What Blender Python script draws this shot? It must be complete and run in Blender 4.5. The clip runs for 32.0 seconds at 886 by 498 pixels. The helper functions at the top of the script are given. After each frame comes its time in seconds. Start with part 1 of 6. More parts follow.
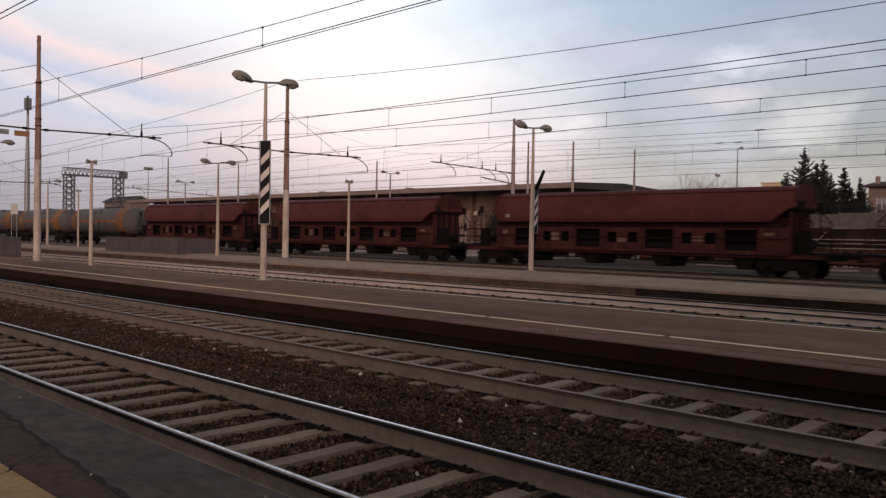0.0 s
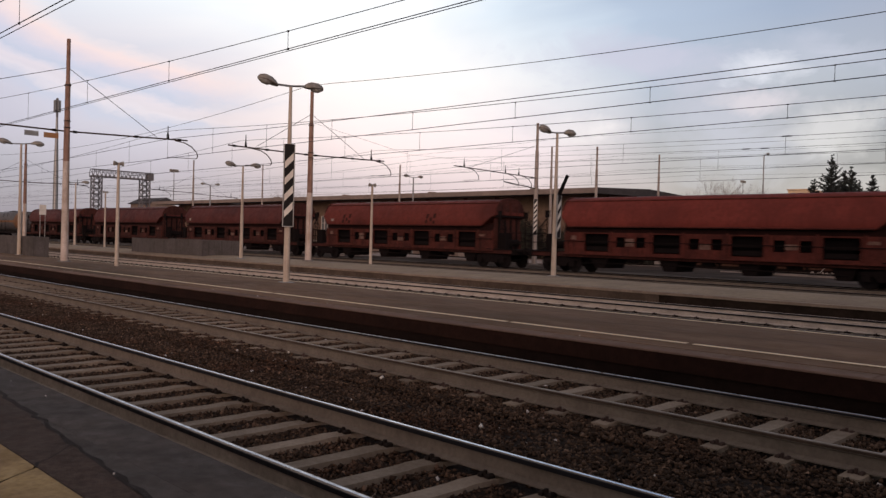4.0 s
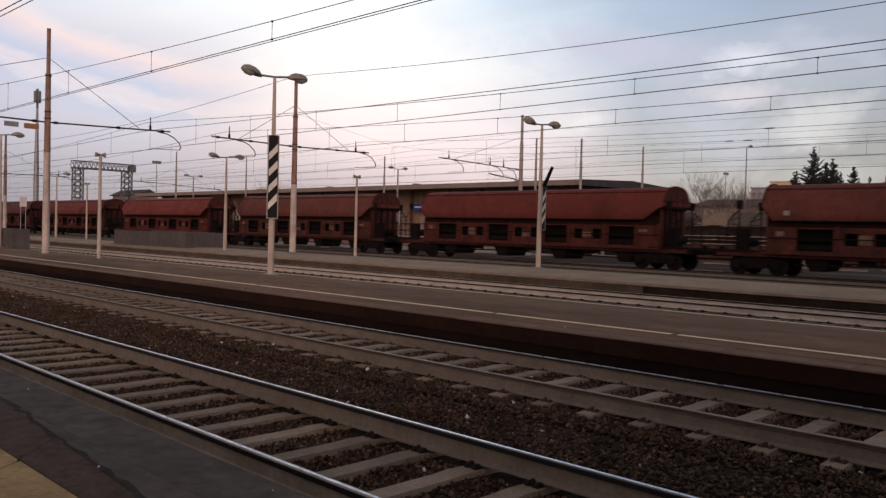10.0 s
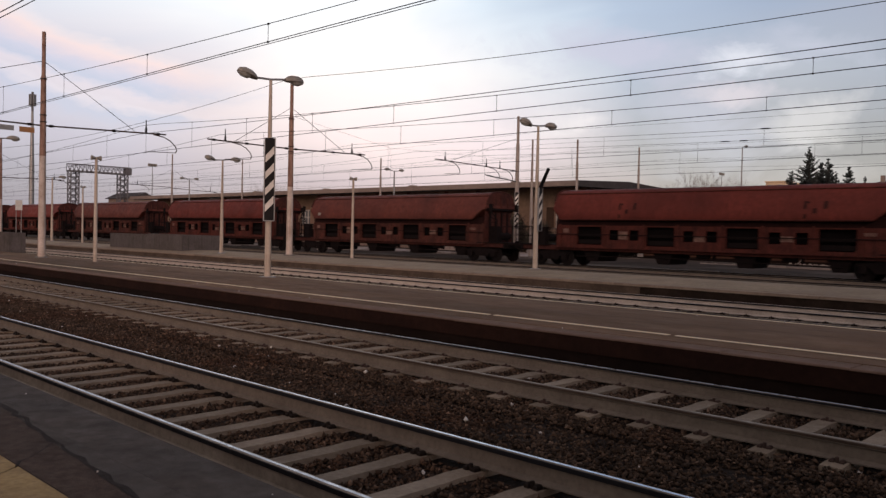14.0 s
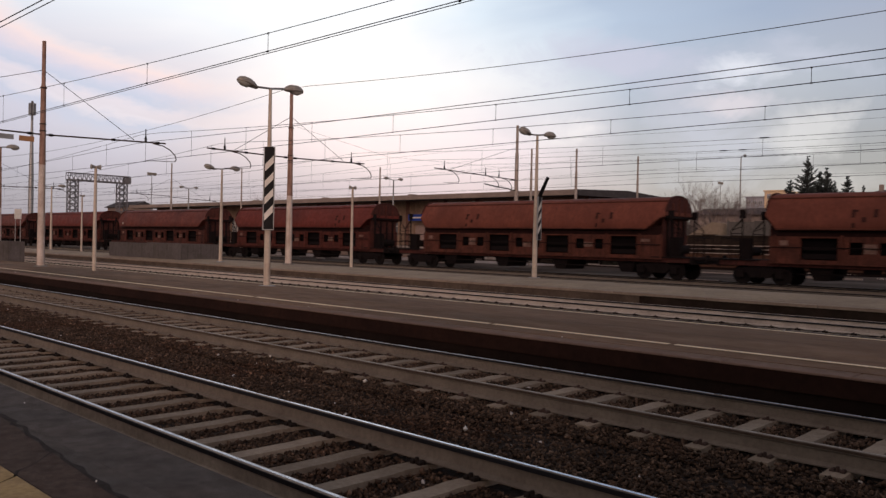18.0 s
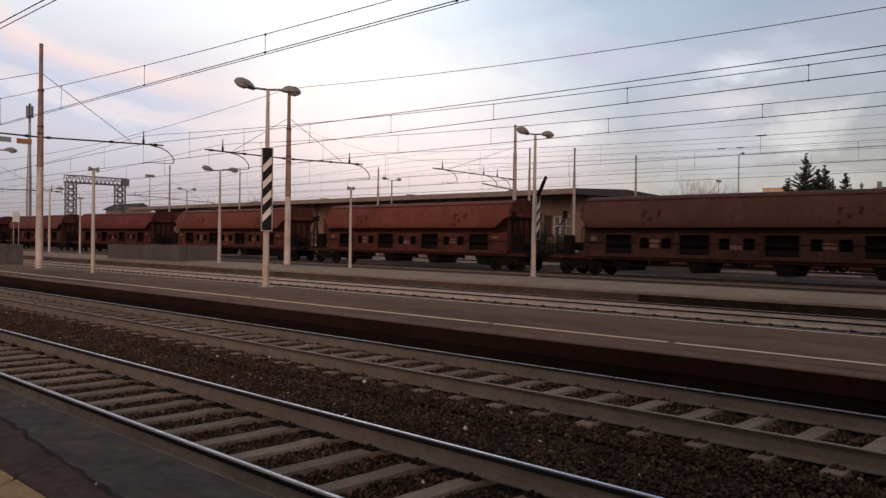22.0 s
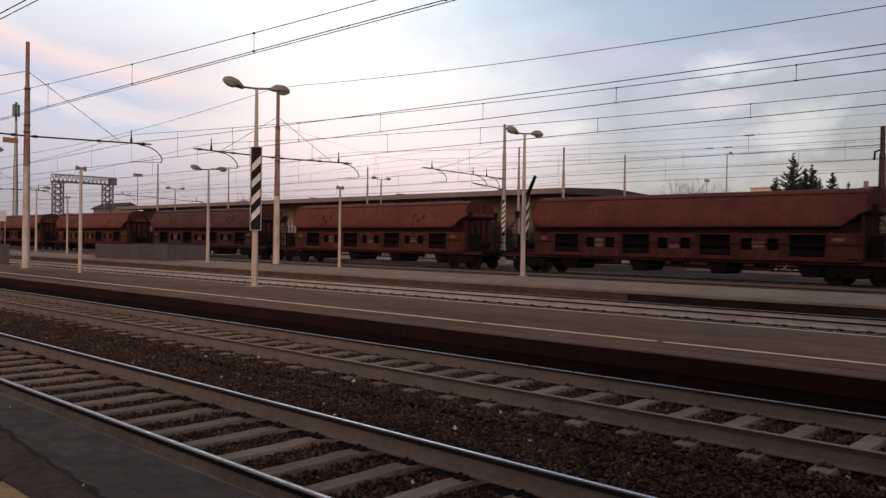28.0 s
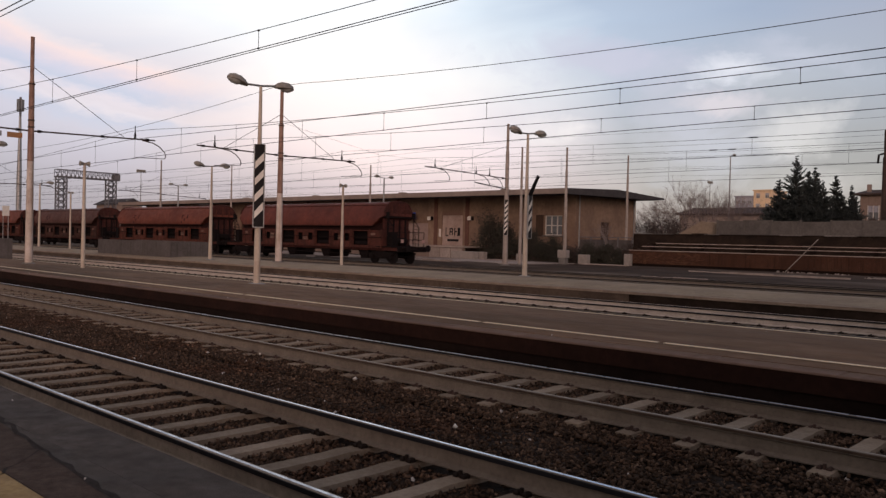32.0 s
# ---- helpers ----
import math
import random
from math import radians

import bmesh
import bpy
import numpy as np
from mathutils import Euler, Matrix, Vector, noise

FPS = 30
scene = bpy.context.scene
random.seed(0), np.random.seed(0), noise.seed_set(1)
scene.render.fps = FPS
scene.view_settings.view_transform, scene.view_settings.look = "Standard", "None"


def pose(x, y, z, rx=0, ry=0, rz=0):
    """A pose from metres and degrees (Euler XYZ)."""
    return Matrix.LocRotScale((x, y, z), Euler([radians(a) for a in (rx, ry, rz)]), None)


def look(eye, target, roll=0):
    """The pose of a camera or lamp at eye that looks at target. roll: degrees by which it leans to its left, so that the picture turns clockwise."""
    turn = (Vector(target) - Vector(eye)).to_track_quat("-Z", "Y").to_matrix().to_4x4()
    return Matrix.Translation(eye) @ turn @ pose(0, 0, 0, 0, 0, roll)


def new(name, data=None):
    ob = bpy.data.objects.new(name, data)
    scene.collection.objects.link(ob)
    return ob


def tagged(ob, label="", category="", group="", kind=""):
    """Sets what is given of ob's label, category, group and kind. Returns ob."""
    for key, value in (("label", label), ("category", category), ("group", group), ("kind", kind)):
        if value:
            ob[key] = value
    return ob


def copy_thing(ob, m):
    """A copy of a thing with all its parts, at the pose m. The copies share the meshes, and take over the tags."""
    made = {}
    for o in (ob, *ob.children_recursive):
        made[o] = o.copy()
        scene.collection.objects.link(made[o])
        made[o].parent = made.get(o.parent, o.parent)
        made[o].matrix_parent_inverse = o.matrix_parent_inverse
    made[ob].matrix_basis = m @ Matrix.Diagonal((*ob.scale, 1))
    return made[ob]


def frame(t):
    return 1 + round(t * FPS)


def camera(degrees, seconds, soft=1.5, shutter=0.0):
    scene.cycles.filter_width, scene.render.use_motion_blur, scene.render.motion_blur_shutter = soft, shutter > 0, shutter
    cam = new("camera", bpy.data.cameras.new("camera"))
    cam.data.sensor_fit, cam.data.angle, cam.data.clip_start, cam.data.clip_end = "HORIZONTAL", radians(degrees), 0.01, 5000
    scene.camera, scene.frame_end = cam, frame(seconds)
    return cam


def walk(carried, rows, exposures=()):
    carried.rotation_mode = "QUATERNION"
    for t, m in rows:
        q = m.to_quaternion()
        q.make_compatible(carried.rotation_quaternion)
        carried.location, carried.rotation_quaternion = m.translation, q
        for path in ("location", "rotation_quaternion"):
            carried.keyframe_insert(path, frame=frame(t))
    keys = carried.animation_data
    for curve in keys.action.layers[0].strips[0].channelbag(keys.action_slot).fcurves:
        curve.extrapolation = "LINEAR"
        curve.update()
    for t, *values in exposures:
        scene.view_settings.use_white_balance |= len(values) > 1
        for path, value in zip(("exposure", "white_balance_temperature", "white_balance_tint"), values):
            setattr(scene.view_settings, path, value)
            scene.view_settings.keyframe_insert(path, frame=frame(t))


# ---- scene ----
# ---- camera ----
# seconds, place, turn left, tilt up, lean (degrees): a phone held by hand on the platform
PATH = (
    (0, 0.037, 0.010, 1.640, 44.162, -0.969, -0.989),
    (0.5, 0.044, 0.008, 1.640, 44.589, -0.975, -1.079),
    (1, 0.042, 0.014, 1.634, 44.699, -0.997, -1.104),
    (1.5, 0.034, 0.013, 1.640, 45.053, -1.037, -1.202),
    (2, 0.040, 0.014, 1.640, 45.311, -0.988, -1.192),
    (2.5, 0.037, 0.014, 1.638, 45.767, -0.925, -1.184),
    (3, 0.035, 0.016, 1.639, 45.856, -0.648, -1.356),
    (3.5, 0.031, 0.017, 1.639, 45.706, -0.718, -1.514),
    (5.5, 0.019, 0.017, 1.639, 45.855, -0.555, -1.609),
    (6, 0.025, 0.015, 1.640, 45.706, -0.422, -1.545),
    (6.5, 0.025, 0.016, 1.642, 45.871, -0.472, -1.491),
    (7, 0.025, 0.015, 1.637, 46.154, -0.577, -1.482),
    (7.5, 0.021, 0.017, 1.638, 46.126, -0.655, -1.608),
    (8, 0.017, 0.019, 1.638, 45.511, -0.692, -1.633),
    (8.5, 0.022, 0.018, 1.638, 45.259, -1.018, -1.657),
    (9, 0.013, 0.018, 1.639, 45.028, -1.228, -1.462),
    (9.5, 0.015, 0.016, 1.641, 45.012, -1.214, -1.551),
    (10, 0.010, 0.014, 1.633, 44.639, -1.252, -1.490),
    (10.5, 0.008, 0.015, 1.637, 44.474, -1.387, -1.215),
    (11, 0.005, 0.021, 1.639, 44.491, -1.635, -1.182),
    (11.5, 0.006, 0.013, 1.640, 44.441, -1.504, -1.218),
    (12, 0.000, 0.014, 1.639, 44.431, -1.483, -1.251),
    (12.5, 0.000, 0.009, 1.637, 44.494, -1.281, -1.201),
    (13, 0.000, 0.007, 1.637, 44.633, -1.094, -1.182),
    (13.5, 0.006, 0.006, 1.638, 44.594, -1.121, -1.143),
    (14, -0.002, 0.008, 1.639, 44.395, -1.140, -1.218),
    (14.5, 0.004, 0.006, 1.641, 44.262, -0.862, -1.215),
    (16.5, -0.001, 0.007, 1.640, 44.058, -0.440, -1.075),
    (17, -0.003, 0.007, 1.639, 44.152, -0.473, -1.065),
    (17.5, 0.001, 0.007, 1.638, 44.258, -0.581, -1.115),
    (18, -0.005, 0.004, 1.639, 44.346, -0.511, -1.229),
    (18.5, 0.002, -0.002, 1.640, 44.316, -0.464, -1.173),
    (19, -0.003, 0.003, 1.640, 44.260, -0.418, -1.040),
    (19.5, -0.002, -0.000, 1.639, 44.222, -0.548, -0.985),
    (20, -0.001, 0.006, 1.638, 44.218, -0.611, -0.979),
    (20.5, -0.001, -0.001, 1.636, 44.256, -0.714, -1.022),
    (21, -0.003, 0.004, 1.639, 44.338, -0.640, -0.905),
    (21.5, -0.001, 0.007, 1.638, 44.319, -0.589, -0.900),
    (22, -0.003, 0.005, 1.640, 44.259, -0.517, -0.830),
    (22.5, -0.005, 0.008, 1.640, 44.227, -0.690, -0.817),
    (23, -0.007, 0.007, 1.635, 44.235, -0.753, -0.917),
    (23.5, -0.007, 0.008, 1.638, 44.127, -0.703, -1.062),
    (24, -0.011, 0.005, 1.634, 44.008, -0.705, -0.981),
    (24.5, -0.003, 0.006, 1.639, 43.871, -0.468, -1.028),
    (25, -0.011, 0.004, 1.637, 43.792, -0.561, -1.237),
    (25.5, -0.007, 0.007, 1.638, 43.804, -0.800, -1.214),
    (27.5, -0.008, 0.004, 1.638, 43.746, -0.748, -0.767),
    (28, -0.011, 0.011, 1.641, 43.512, -0.552, -0.806),
    (28.5, -0.005, 0.006, 1.644, 43.647, -0.409, -1.008),
    (29, -0.006, 0.003, 1.637, 43.549, -0.323, -1.175),
    (29.5, -0.004, 0.006, 1.633, 43.630, -0.418, -1.196),
    (30, -0.009, 0.003, 1.637, 43.267, -0.635, -1.353),
    (30.5, -0.002, 0.002, 1.636, 43.465, -0.675, -1.454),
    (31, -0.002, 0.002, 1.641, 43.616, -0.525, -1.499),
    (31.5, -0.004, -0.002, 1.637, 43.619, -0.516, -1.526),
    (32, 0.000, 0.000, 1.636, 43.668, -0.616, -1.400),
)


def held(x, y, z, turn, tilt, lean):
    return pose(x, y, z, 0, 0, turn) @ pose(0, 0, 0, 90 + tilt) @ pose(0, 0, 0, 0, 0, -lean)


cam = camera(57.29, 32.0, soft=1.4, shutter=0.5)
walk(cam, [(t, held(*row)) for t, *row in PATH])

# ---- plan, in metres: x along the tracks, y away from the camera, z = 0 at the rail heads ----
GAUGE = 1.507
TRACKS = (4.003, 7.890, 15.91, 19.71, 27.8, 32.2, 37.2)   # centre lines
TRAIN_Y = 37.2
PITCH = 22.02                                             # one hopper wagon over its buffers
P1_EDGE, P2_NEAR, P2_FAR, P3_NEAR, P3_FAR = 2.5, 9.50, 14.15, 21.2, 26.2
WEST, EAST = -330.0, 14.0
BED = -0.245


# ---- sky and sun ----
def make_world():
    w = bpy.data.worlds.new("dusk_sky")
    scene.world = w
    w.use_nodes = True
    t = w.node_tree
    t.nodes.clear()
    N = t.nodes.new
    out, bg = N("ShaderNodeOutputWorld"), N("ShaderNodeBackground")
    sky = N("ShaderNodeTexSky")
    sky.sky_type = "NISHITA"
    sky.sun_disc = False
    sky.sun_elevation, sky.sun_rotation = radians(13.8), radians(138.5)
    sky.air_density, sky.dust_density, sky.ozone_density = 1.0, 1.5, 1.2
    tc = N("ShaderNodeTexCoord")
    sep = N("ShaderNodeSeparateXYZ")
    t.links.new(tc.outputs["Generated"], sep.inputs[0])

    def ramp(socket, stops, mode="LINEAR"):
        r = N("ShaderNodeValToRGB")
        r.color_ramp.interpolation = mode
        e = r.color_ramp.elements
        for i, (p, c) in enumerate(stops):
            k = e[i] if i < 2 else e.new(p)
            k.position, k.color = p, (*c, 1) if isinstance(c, tuple) else (c, c, c, 1)
        t.links.new(socket, r.inputs[0])
        return r.outputs[0]

    def mix(fac, a, b, mode="MIX"):
        m = N("ShaderNodeMix")
        m.data_type, m.blend_type = "RGBA", mode
        for s, v in ((m.inputs[0], fac), (m.inputs[6], a), (m.inputs[7], b)):
            if isinstance(v, (int, float)):
                s.default_value = v
            elif isinstance(v, tuple):
                s.default_value = (*v, 1)
            else:
                t.links.new(v, s)
        return m.outputs[2]

    def noisy(scale, loc, size, detail=4.0, rough=0.55, warp=0.0):
        mp = N("ShaderNodeMapping")
        mp.inputs["Scale"].default_value = size
        mp.inputs["Location"].default_value = loc
        mp.inputs["Rotation"].default_value = (0, 0, radians(43))
        t.links.new(tc.outputs["Generated"], mp.inputs[0])
        n = N("ShaderNodeTexNoise")
        n.inputs["Scale"].default_value = scale
        n.inputs["Detail"].default_value = detail
        n.inputs["Roughness"].default_value = rough
        n.inputs["Distortion"].default_value = warp
        t.links.new(mp.outputs[0], n.inputs[0])
        return n.outputs[0]

    # broad colours of the evening sky: rows from the horizon upwards, each running from west to east
    warp = noisy(2.2, (0.4, 0.1, 0.7), (1, 1, 3.0), 4.0, 0.6, 0.5)

    def math_node(op, a, b_):
        n = N("ShaderNodeMath")
        n.operation = op
        for s, v in ((n.inputs[0], a), (n.inputs[1], b_)):
            if isinstance(v, (int, float)):
                s.default_value = v
            else:
                t.links.new(v, s)
        return n.outputs[0]

    away = math_node("ADD", math_node("MULTIPLY", sep.outputs["X"], -1.0), math_node("MULTIPLY", math_node("SUBTRACT", warp, 0.5), 0.22))
    up = math_node("ADD", sep.outputs["Z"], math_node("MULTIPLY", math_node("SUBTRACT", warp, 0.5), 0.07))
    rows = [ramp(away, [(p, srgb(*c)) for p, c in row]) for _, row in SKY_ROWS]
    col = rows[0]
    for (z0, _), (z1, _), row in zip(SKY_ROWS, SKY_ROWS[1:], rows[1:]):
        r = N("ShaderNodeMapRange")
        r.inputs["From Min"].default_value, r.inputs["From Max"].default_value = z0, z1
        t.links.new(up, r.inputs[0])
        col = mix(r.outputs[0], col, row)
    # flat sky coordinates round the middle of the view: u grows eastwards, v upwards
    def op(kind, a, b_, c_=None, clamp=False):
        n = N("ShaderNodeMath")
        n.operation, n.use_clamp = kind, clamp
        for s, v in zip(n.inputs, (a, b_, c_)):
            if isinstance(v, (int, float)):
                s.default_value = v
            elif v is not None:
                t.links.new(v, s)
        return n.outputs[0]

    ahead = op("MAXIMUM", op("MULTIPLY", op("SUBTRACT", sep.outputs["Y"], sep.outputs["X"]), 0.7071), 0.05)
    u = op("DIVIDE", op("MULTIPLY", op("ADD", sep.outputs["X"], sep.outputs["Y"]), 0.7071), ahead)
    v = op("DIVIDE", sep.outputs["Z"], ahead)
    wisp = noisy(7.0, (0.3, 0.8, 0.2), (1, 1, 2.6), 6.0, 0.62, 0.4)
    fine = noisy(26.0, (0.1, 0.2, 0.5), (1, 1, 2.0), 5.0, 0.6, 0.3)
    u2 = op("MULTIPLY_ADD", op("SUBTRACT", wisp, 0.5), 0.10, u)
    v2 = op("MULTIPLY_ADD", op("SUBTRACT", wisp, 0.5), 0.045, op("MULTIPLY_ADD", op("SUBTRACT", fine, 0.5), 0.020, v))
    front = ramp(ahead, ((0.1, 0.0), (0.3, 1.0)))

    # a long bank of cloud falling towards the glow: pink rim, grey body, a pale rift and a second bar
    along = op("ADD", u, 0.56)
    crest = op("ADD", op("MULTIPLY_ADD", along, -0.62, 0.279), op("MULTIPLY", op("MULTIPLY", along, along), 1.0))
    depth = op("MULTIPLY", op("SUBTRACT", crest, v2), op("MULTIPLY_ADD", op("MAXIMUM", along, 0.0), 2.4, 1.0))
    depth = op("MULTIPLY_ADD", depth, 4.0, 0.2)
    bank = ramp(depth, ((0.10, srgb(248, 232, 226)), (0.18, srgb(246, 218, 210)), (0.25, srgb(226, 208, 212)), (0.32, srgb(200, 199, 216)), (0.38, srgb(188, 193, 212)), (0.44, srgb(222, 212, 220)), (0.50, srgb(226, 218, 226)), (0.56, srgb(188, 192, 212)), (0.64, srgb(194, 192, 210)), (0.80, srgb(184, 180, 202))))
    cover = ramp(depth, ((0.08, 0.0), (0.19, 0.8), (0.40, 0.95), (0.47, 0.55), (0.57, 0.85), (0.66, 0.6), (0.82, 0.5), (1.0, 0.25)))
    reach = ramp(op("MULTIPLY_ADD", op("SUBTRACT", wisp, 0.5), 0.3, along), ((0.20, 1.0), (0.36, 0.0)))
    col = mix(op("MULTIPLY", op("MULTIPLY", cover, reach), front), col, bank)

    # soft heaps in the east: grey bodies with pale, faintly pink tops
    heap = noisy(9.0, (0.0, 0.4, 0.9), (1, 1, 1.7), 6.0, 0.62, 0.6)
    for cu, cv, ru, rv, shade, most in ((0.22, 0.225, 0.15, 0.040, (190, 188, 204), 0.75), (0.34, 0.15, 0.12, 0.075, (180, 180, 192), 0.85), (0.46, 0.24, 0.10, 0.03, (190, 192, 206), 0.6),
                                        (0.385, 0.222, 0.060, 0.020, (214, 216, 224), 0.9), (0.375, 0.18, 0.060, 0.020, (214, 204, 208), 0.7), (0.47, 0.150, 0.07, 0.040, (212, 209, 208), 0.7), (0.17, 0.135, 0.07, 0.025, (238, 231, 230), 0.6), (0.50, 0.08, 0.10, 0.03, (186, 182, 184), 0.6)):
        du = op("DIVIDE", op("SUBTRACT", u2, cu), ru)
        dv = op("DIVIDE", op("SUBTRACT", v2, cv), rv)
        far = op("SQRT", op("ADD", op("MULTIPLY", du, du), op("MULTIPLY", dv, dv)), 0.0)
        far = op("MULTIPLY_ADD", op("SUBTRACT", heap, 0.5), 2.2, far)
        col = mix(op("MULTIPLY", ramp(far, ((0.25, most), (1.0, 0.0))), front), col, srgb(*shade))
    # above the view the sky falls off to a dull evening blue
    high = N("ShaderNodeMapRange")
    high.inputs["From Min"].default_value, high.inputs["From Max"].default_value = 0.33, 0.60
    t.links.new(sep.outputs["Z"], high.inputs[0])
    col = mix(high.outputs[0], col, (0.17, 0.18, 0.21))
    # away from the glow the sky is dimmer and colder
    back = N("ShaderNodeMapRange")
    back.inputs["From Min"].default_value, back.inputs["From Max"].default_value = 0.25, -0.35
    t.links.new(sep.outputs["Y"], back.inputs[0])
    col = mix(back.outputs[0], col, (0.34, 0.29, 0.28))
    # the sky behind gives a part of the light
    add = mix(0.03, col, sky.outputs[0], "ADD")
    t.links.new(add, bg.inputs[0])
    bg.inputs[1].default_value = 1.0
    t.links.new(bg.outputs[0], out.inputs[0])


SKY_ROWS = (
    (0.02, ((0.20, (124, 119, 121)), (0.55, (143, 134, 138)), (0.75, (172, 158, 168)), (0.96, (124, 123, 138)))),
    (0.06, ((0.26, (135, 129, 131)), (0.50, (155, 147, 150)), (0.68, (212, 191, 199)), (0.80, (190, 173, 184)), (0.96, (138, 136, 154)))),
    (0.105, ((0.26, (147, 143, 144)), (0.50, (166, 162, 166)), (0.64, (230, 212, 217)), (0.76, (246, 224, 223)), (0.86, (212, 195, 198)), (0.96, (176, 172, 184)))),
    (0.187, ((0.26, (158, 163, 174)), (0.36, (172, 176, 184)), (0.50, (170, 178, 192)), (0.60, (216, 218, 222)), (0.70, (255, 249, 243)), (0.80, (252, 244, 238)), (0.89, (218, 206, 210)), (0.96, (196, 188, 198)))),
    (0.265, ((0.26, (156, 161, 177)), (0.38, (150, 163, 184)), (0.54, (170, 185, 204)), (0.64, (214, 227, 236)), (0.72, (248, 251, 252)), (0.84, (244, 249, 249)), (0.96, (212, 220, 230)))),
)


def srgb(r, g, b):
    return tuple((c / 255 / 12.92) if c < 10 else ((c / 255 + 0.055) / 1.055) ** 2.4 for c in (r, g, b))


make_world()
sun = new("sun", bpy.data.lights.new("sun", "SUN"))
sun.data.energy, sun.data.angle, sun.data.color = 1.08, radians(26), (1.0, 0.70, 0.63)
sun.matrix_basis = look((46, -52, 17), (0, 0, 0))
scene.view_settings.exposure = 0.0
scene.view_settings.use_white_balance = True
scene.view_settings.white_balance_temperature, scene.view_settings.white_balance_tint = 6750, 14


# ---- materials ----
def material(name, color, rough=0.8, metal=0.0, second=None, scale=3.0, amount=0.5, bump=0.0, bump_scale=40.0, streak=None, vary=0.0, detail=6.0, spec=0.12, stretch=(1, 1, 1), stain=None, islands=False):
    """Two scales of noise between two colours, fine relief, and where asked vertical streaks."""
    m = bpy.data.materials.new(name)
    m.use_nodes = True
    t = m.node_tree
    b = t.nodes["Principled BSDF"]
    N, L = t.nodes.new, t.links.new
    b.inputs["Roughness"].default_value, b.inputs["Metallic"].default_value = rough, metal
    b.inputs["Specular IOR Level"].default_value = spec
    tc = N("ShaderNodeTexCoord")
    info = N("ShaderNodeObjectInfo")
    off = N("ShaderNodeVectorMath")
    off.operation = "MULTIPLY_ADD"
    comb = N("ShaderNodeCombineXYZ")
    for i in range(3):
        L(info.outputs["Random"], comb.inputs[i])
    L(comb.outputs[0], off.inputs[0])
    off.inputs[1].default_value = (37.0, 53.0, 71.0)
    L(tc.outputs["Object"], off.inputs[2])
    mp = N("ShaderNodeMapping")
    mp.inputs["Scale"].default_value = stretch
    L(off.outputs[0], mp.inputs[0])
    second = second or tuple(c * 0.6 for c in color)

    def noisy(s, d, r=0.6):
        n = N("ShaderNodeTexNoise")
        n.inputs["Scale"].default_value, n.inputs["Detail"].default_value, n.inputs["Roughness"].default_value = s, d, r
        L(mp.outputs[0], n.inputs[0])
        return n.outputs[0]

    def rng(sock, a, bb, c=0.0, d=1.0):
        r = N("ShaderNodeMapRange")
        for i, v in enumerate((a, bb, c, d)):
            r.inputs[i + 1].default_value = v
        L(sock, r.inputs[0])
        return r.outputs[0]

    def mix(fac, a, bb, mode="MIX"):
        x = N("ShaderNodeMix")
        x.data_type, x.blend_type = "RGBA", mode
        for s, v in ((x.inputs[0], fac), (x.inputs[6], a), (x.inputs[7], bb)):
            if isinstance(v, (int, float)):
                s.default_value = v
            elif isinstance(v, tuple):
                s.default_value = (*v, 1)
            else:
                L(v, s)
        return x.outputs[2]

    col = mix(rng(noisy(scale, detail), 0.35, 0.68, 0.0, amount), color, second)
    col = mix(rng(noisy(scale * 9, 4), 0.4, 0.75, 0.0, amount * 0.6), col, tuple(c * 0.7 for c in second))
    if stain:
        col = mix(rng(noisy(scale * 0.23, 3), 0.52, 0.66, 0.0, 0.8), col, stain)
    if streak:
        mp2 = N("ShaderNodeMapping")
        mp2.inputs["Scale"].default_value = (9.0, 9.0, 0.5)
        L(off.outputs[0], mp2.inputs[0])
        n = N("ShaderNodeTexNoise")
        n.inputs["Scale"].default_value, n.inputs["Detail"].default_value = 1.0, 5.0
        L(mp2.outputs[0], n.inputs[0])
        col = mix(rng(n.outputs[0], 0.5, 0.72, 0.0, 0.7), col, streak)
    if islands:
        geo = N("ShaderNodeNewGeometry")
        r = N("ShaderNodeValToRGB")
        stops = ((0.0, (0.24, 0.24, 0.24)), (0.5, (0.62, 0.60, 0.58)), (0.85, (1.05, 0.97, 0.90)), (0.975, (1.25, 1.2, 1.16)), (1.0, (2.6, 2.5, 2.4)))
        for k, (p, cc) in enumerate(stops):
            e = r.color_ramp.elements[k] if k < 2 else r.color_ramp.elements.new(p)
            e.position, e.color = p, (*cc, 1)
        L(geo.outputs["Random Per Island"], r.inputs[0])
        col = mix(1.0, col, r.outputs[0], "MULTIPLY")
    if vary:
        col = mix(1.0, col, mix(info.outputs["Random"], (1 - vary,) * 3, (1 + vary,) * 3), "MULTIPLY")
    L(col, b.inputs["Base Color"])
    if rough < 0.95:
        L(rng(noisy(scale * 4, 3), 0.3, 0.7, max(0.05, rough - 0.12), min(1, rough + 0.12)), b.inputs["Roughness"])
    if bump:
        bp = N("ShaderNodeBump")
        bp.inputs["Strength"].default_value, bp.inputs["Distance"].default_value = bump, 0.02
        L(noisy(bump_scale, 6), bp.inputs["Height"])
        L(bp.outputs[0], b.inputs["Normal"])
    return m


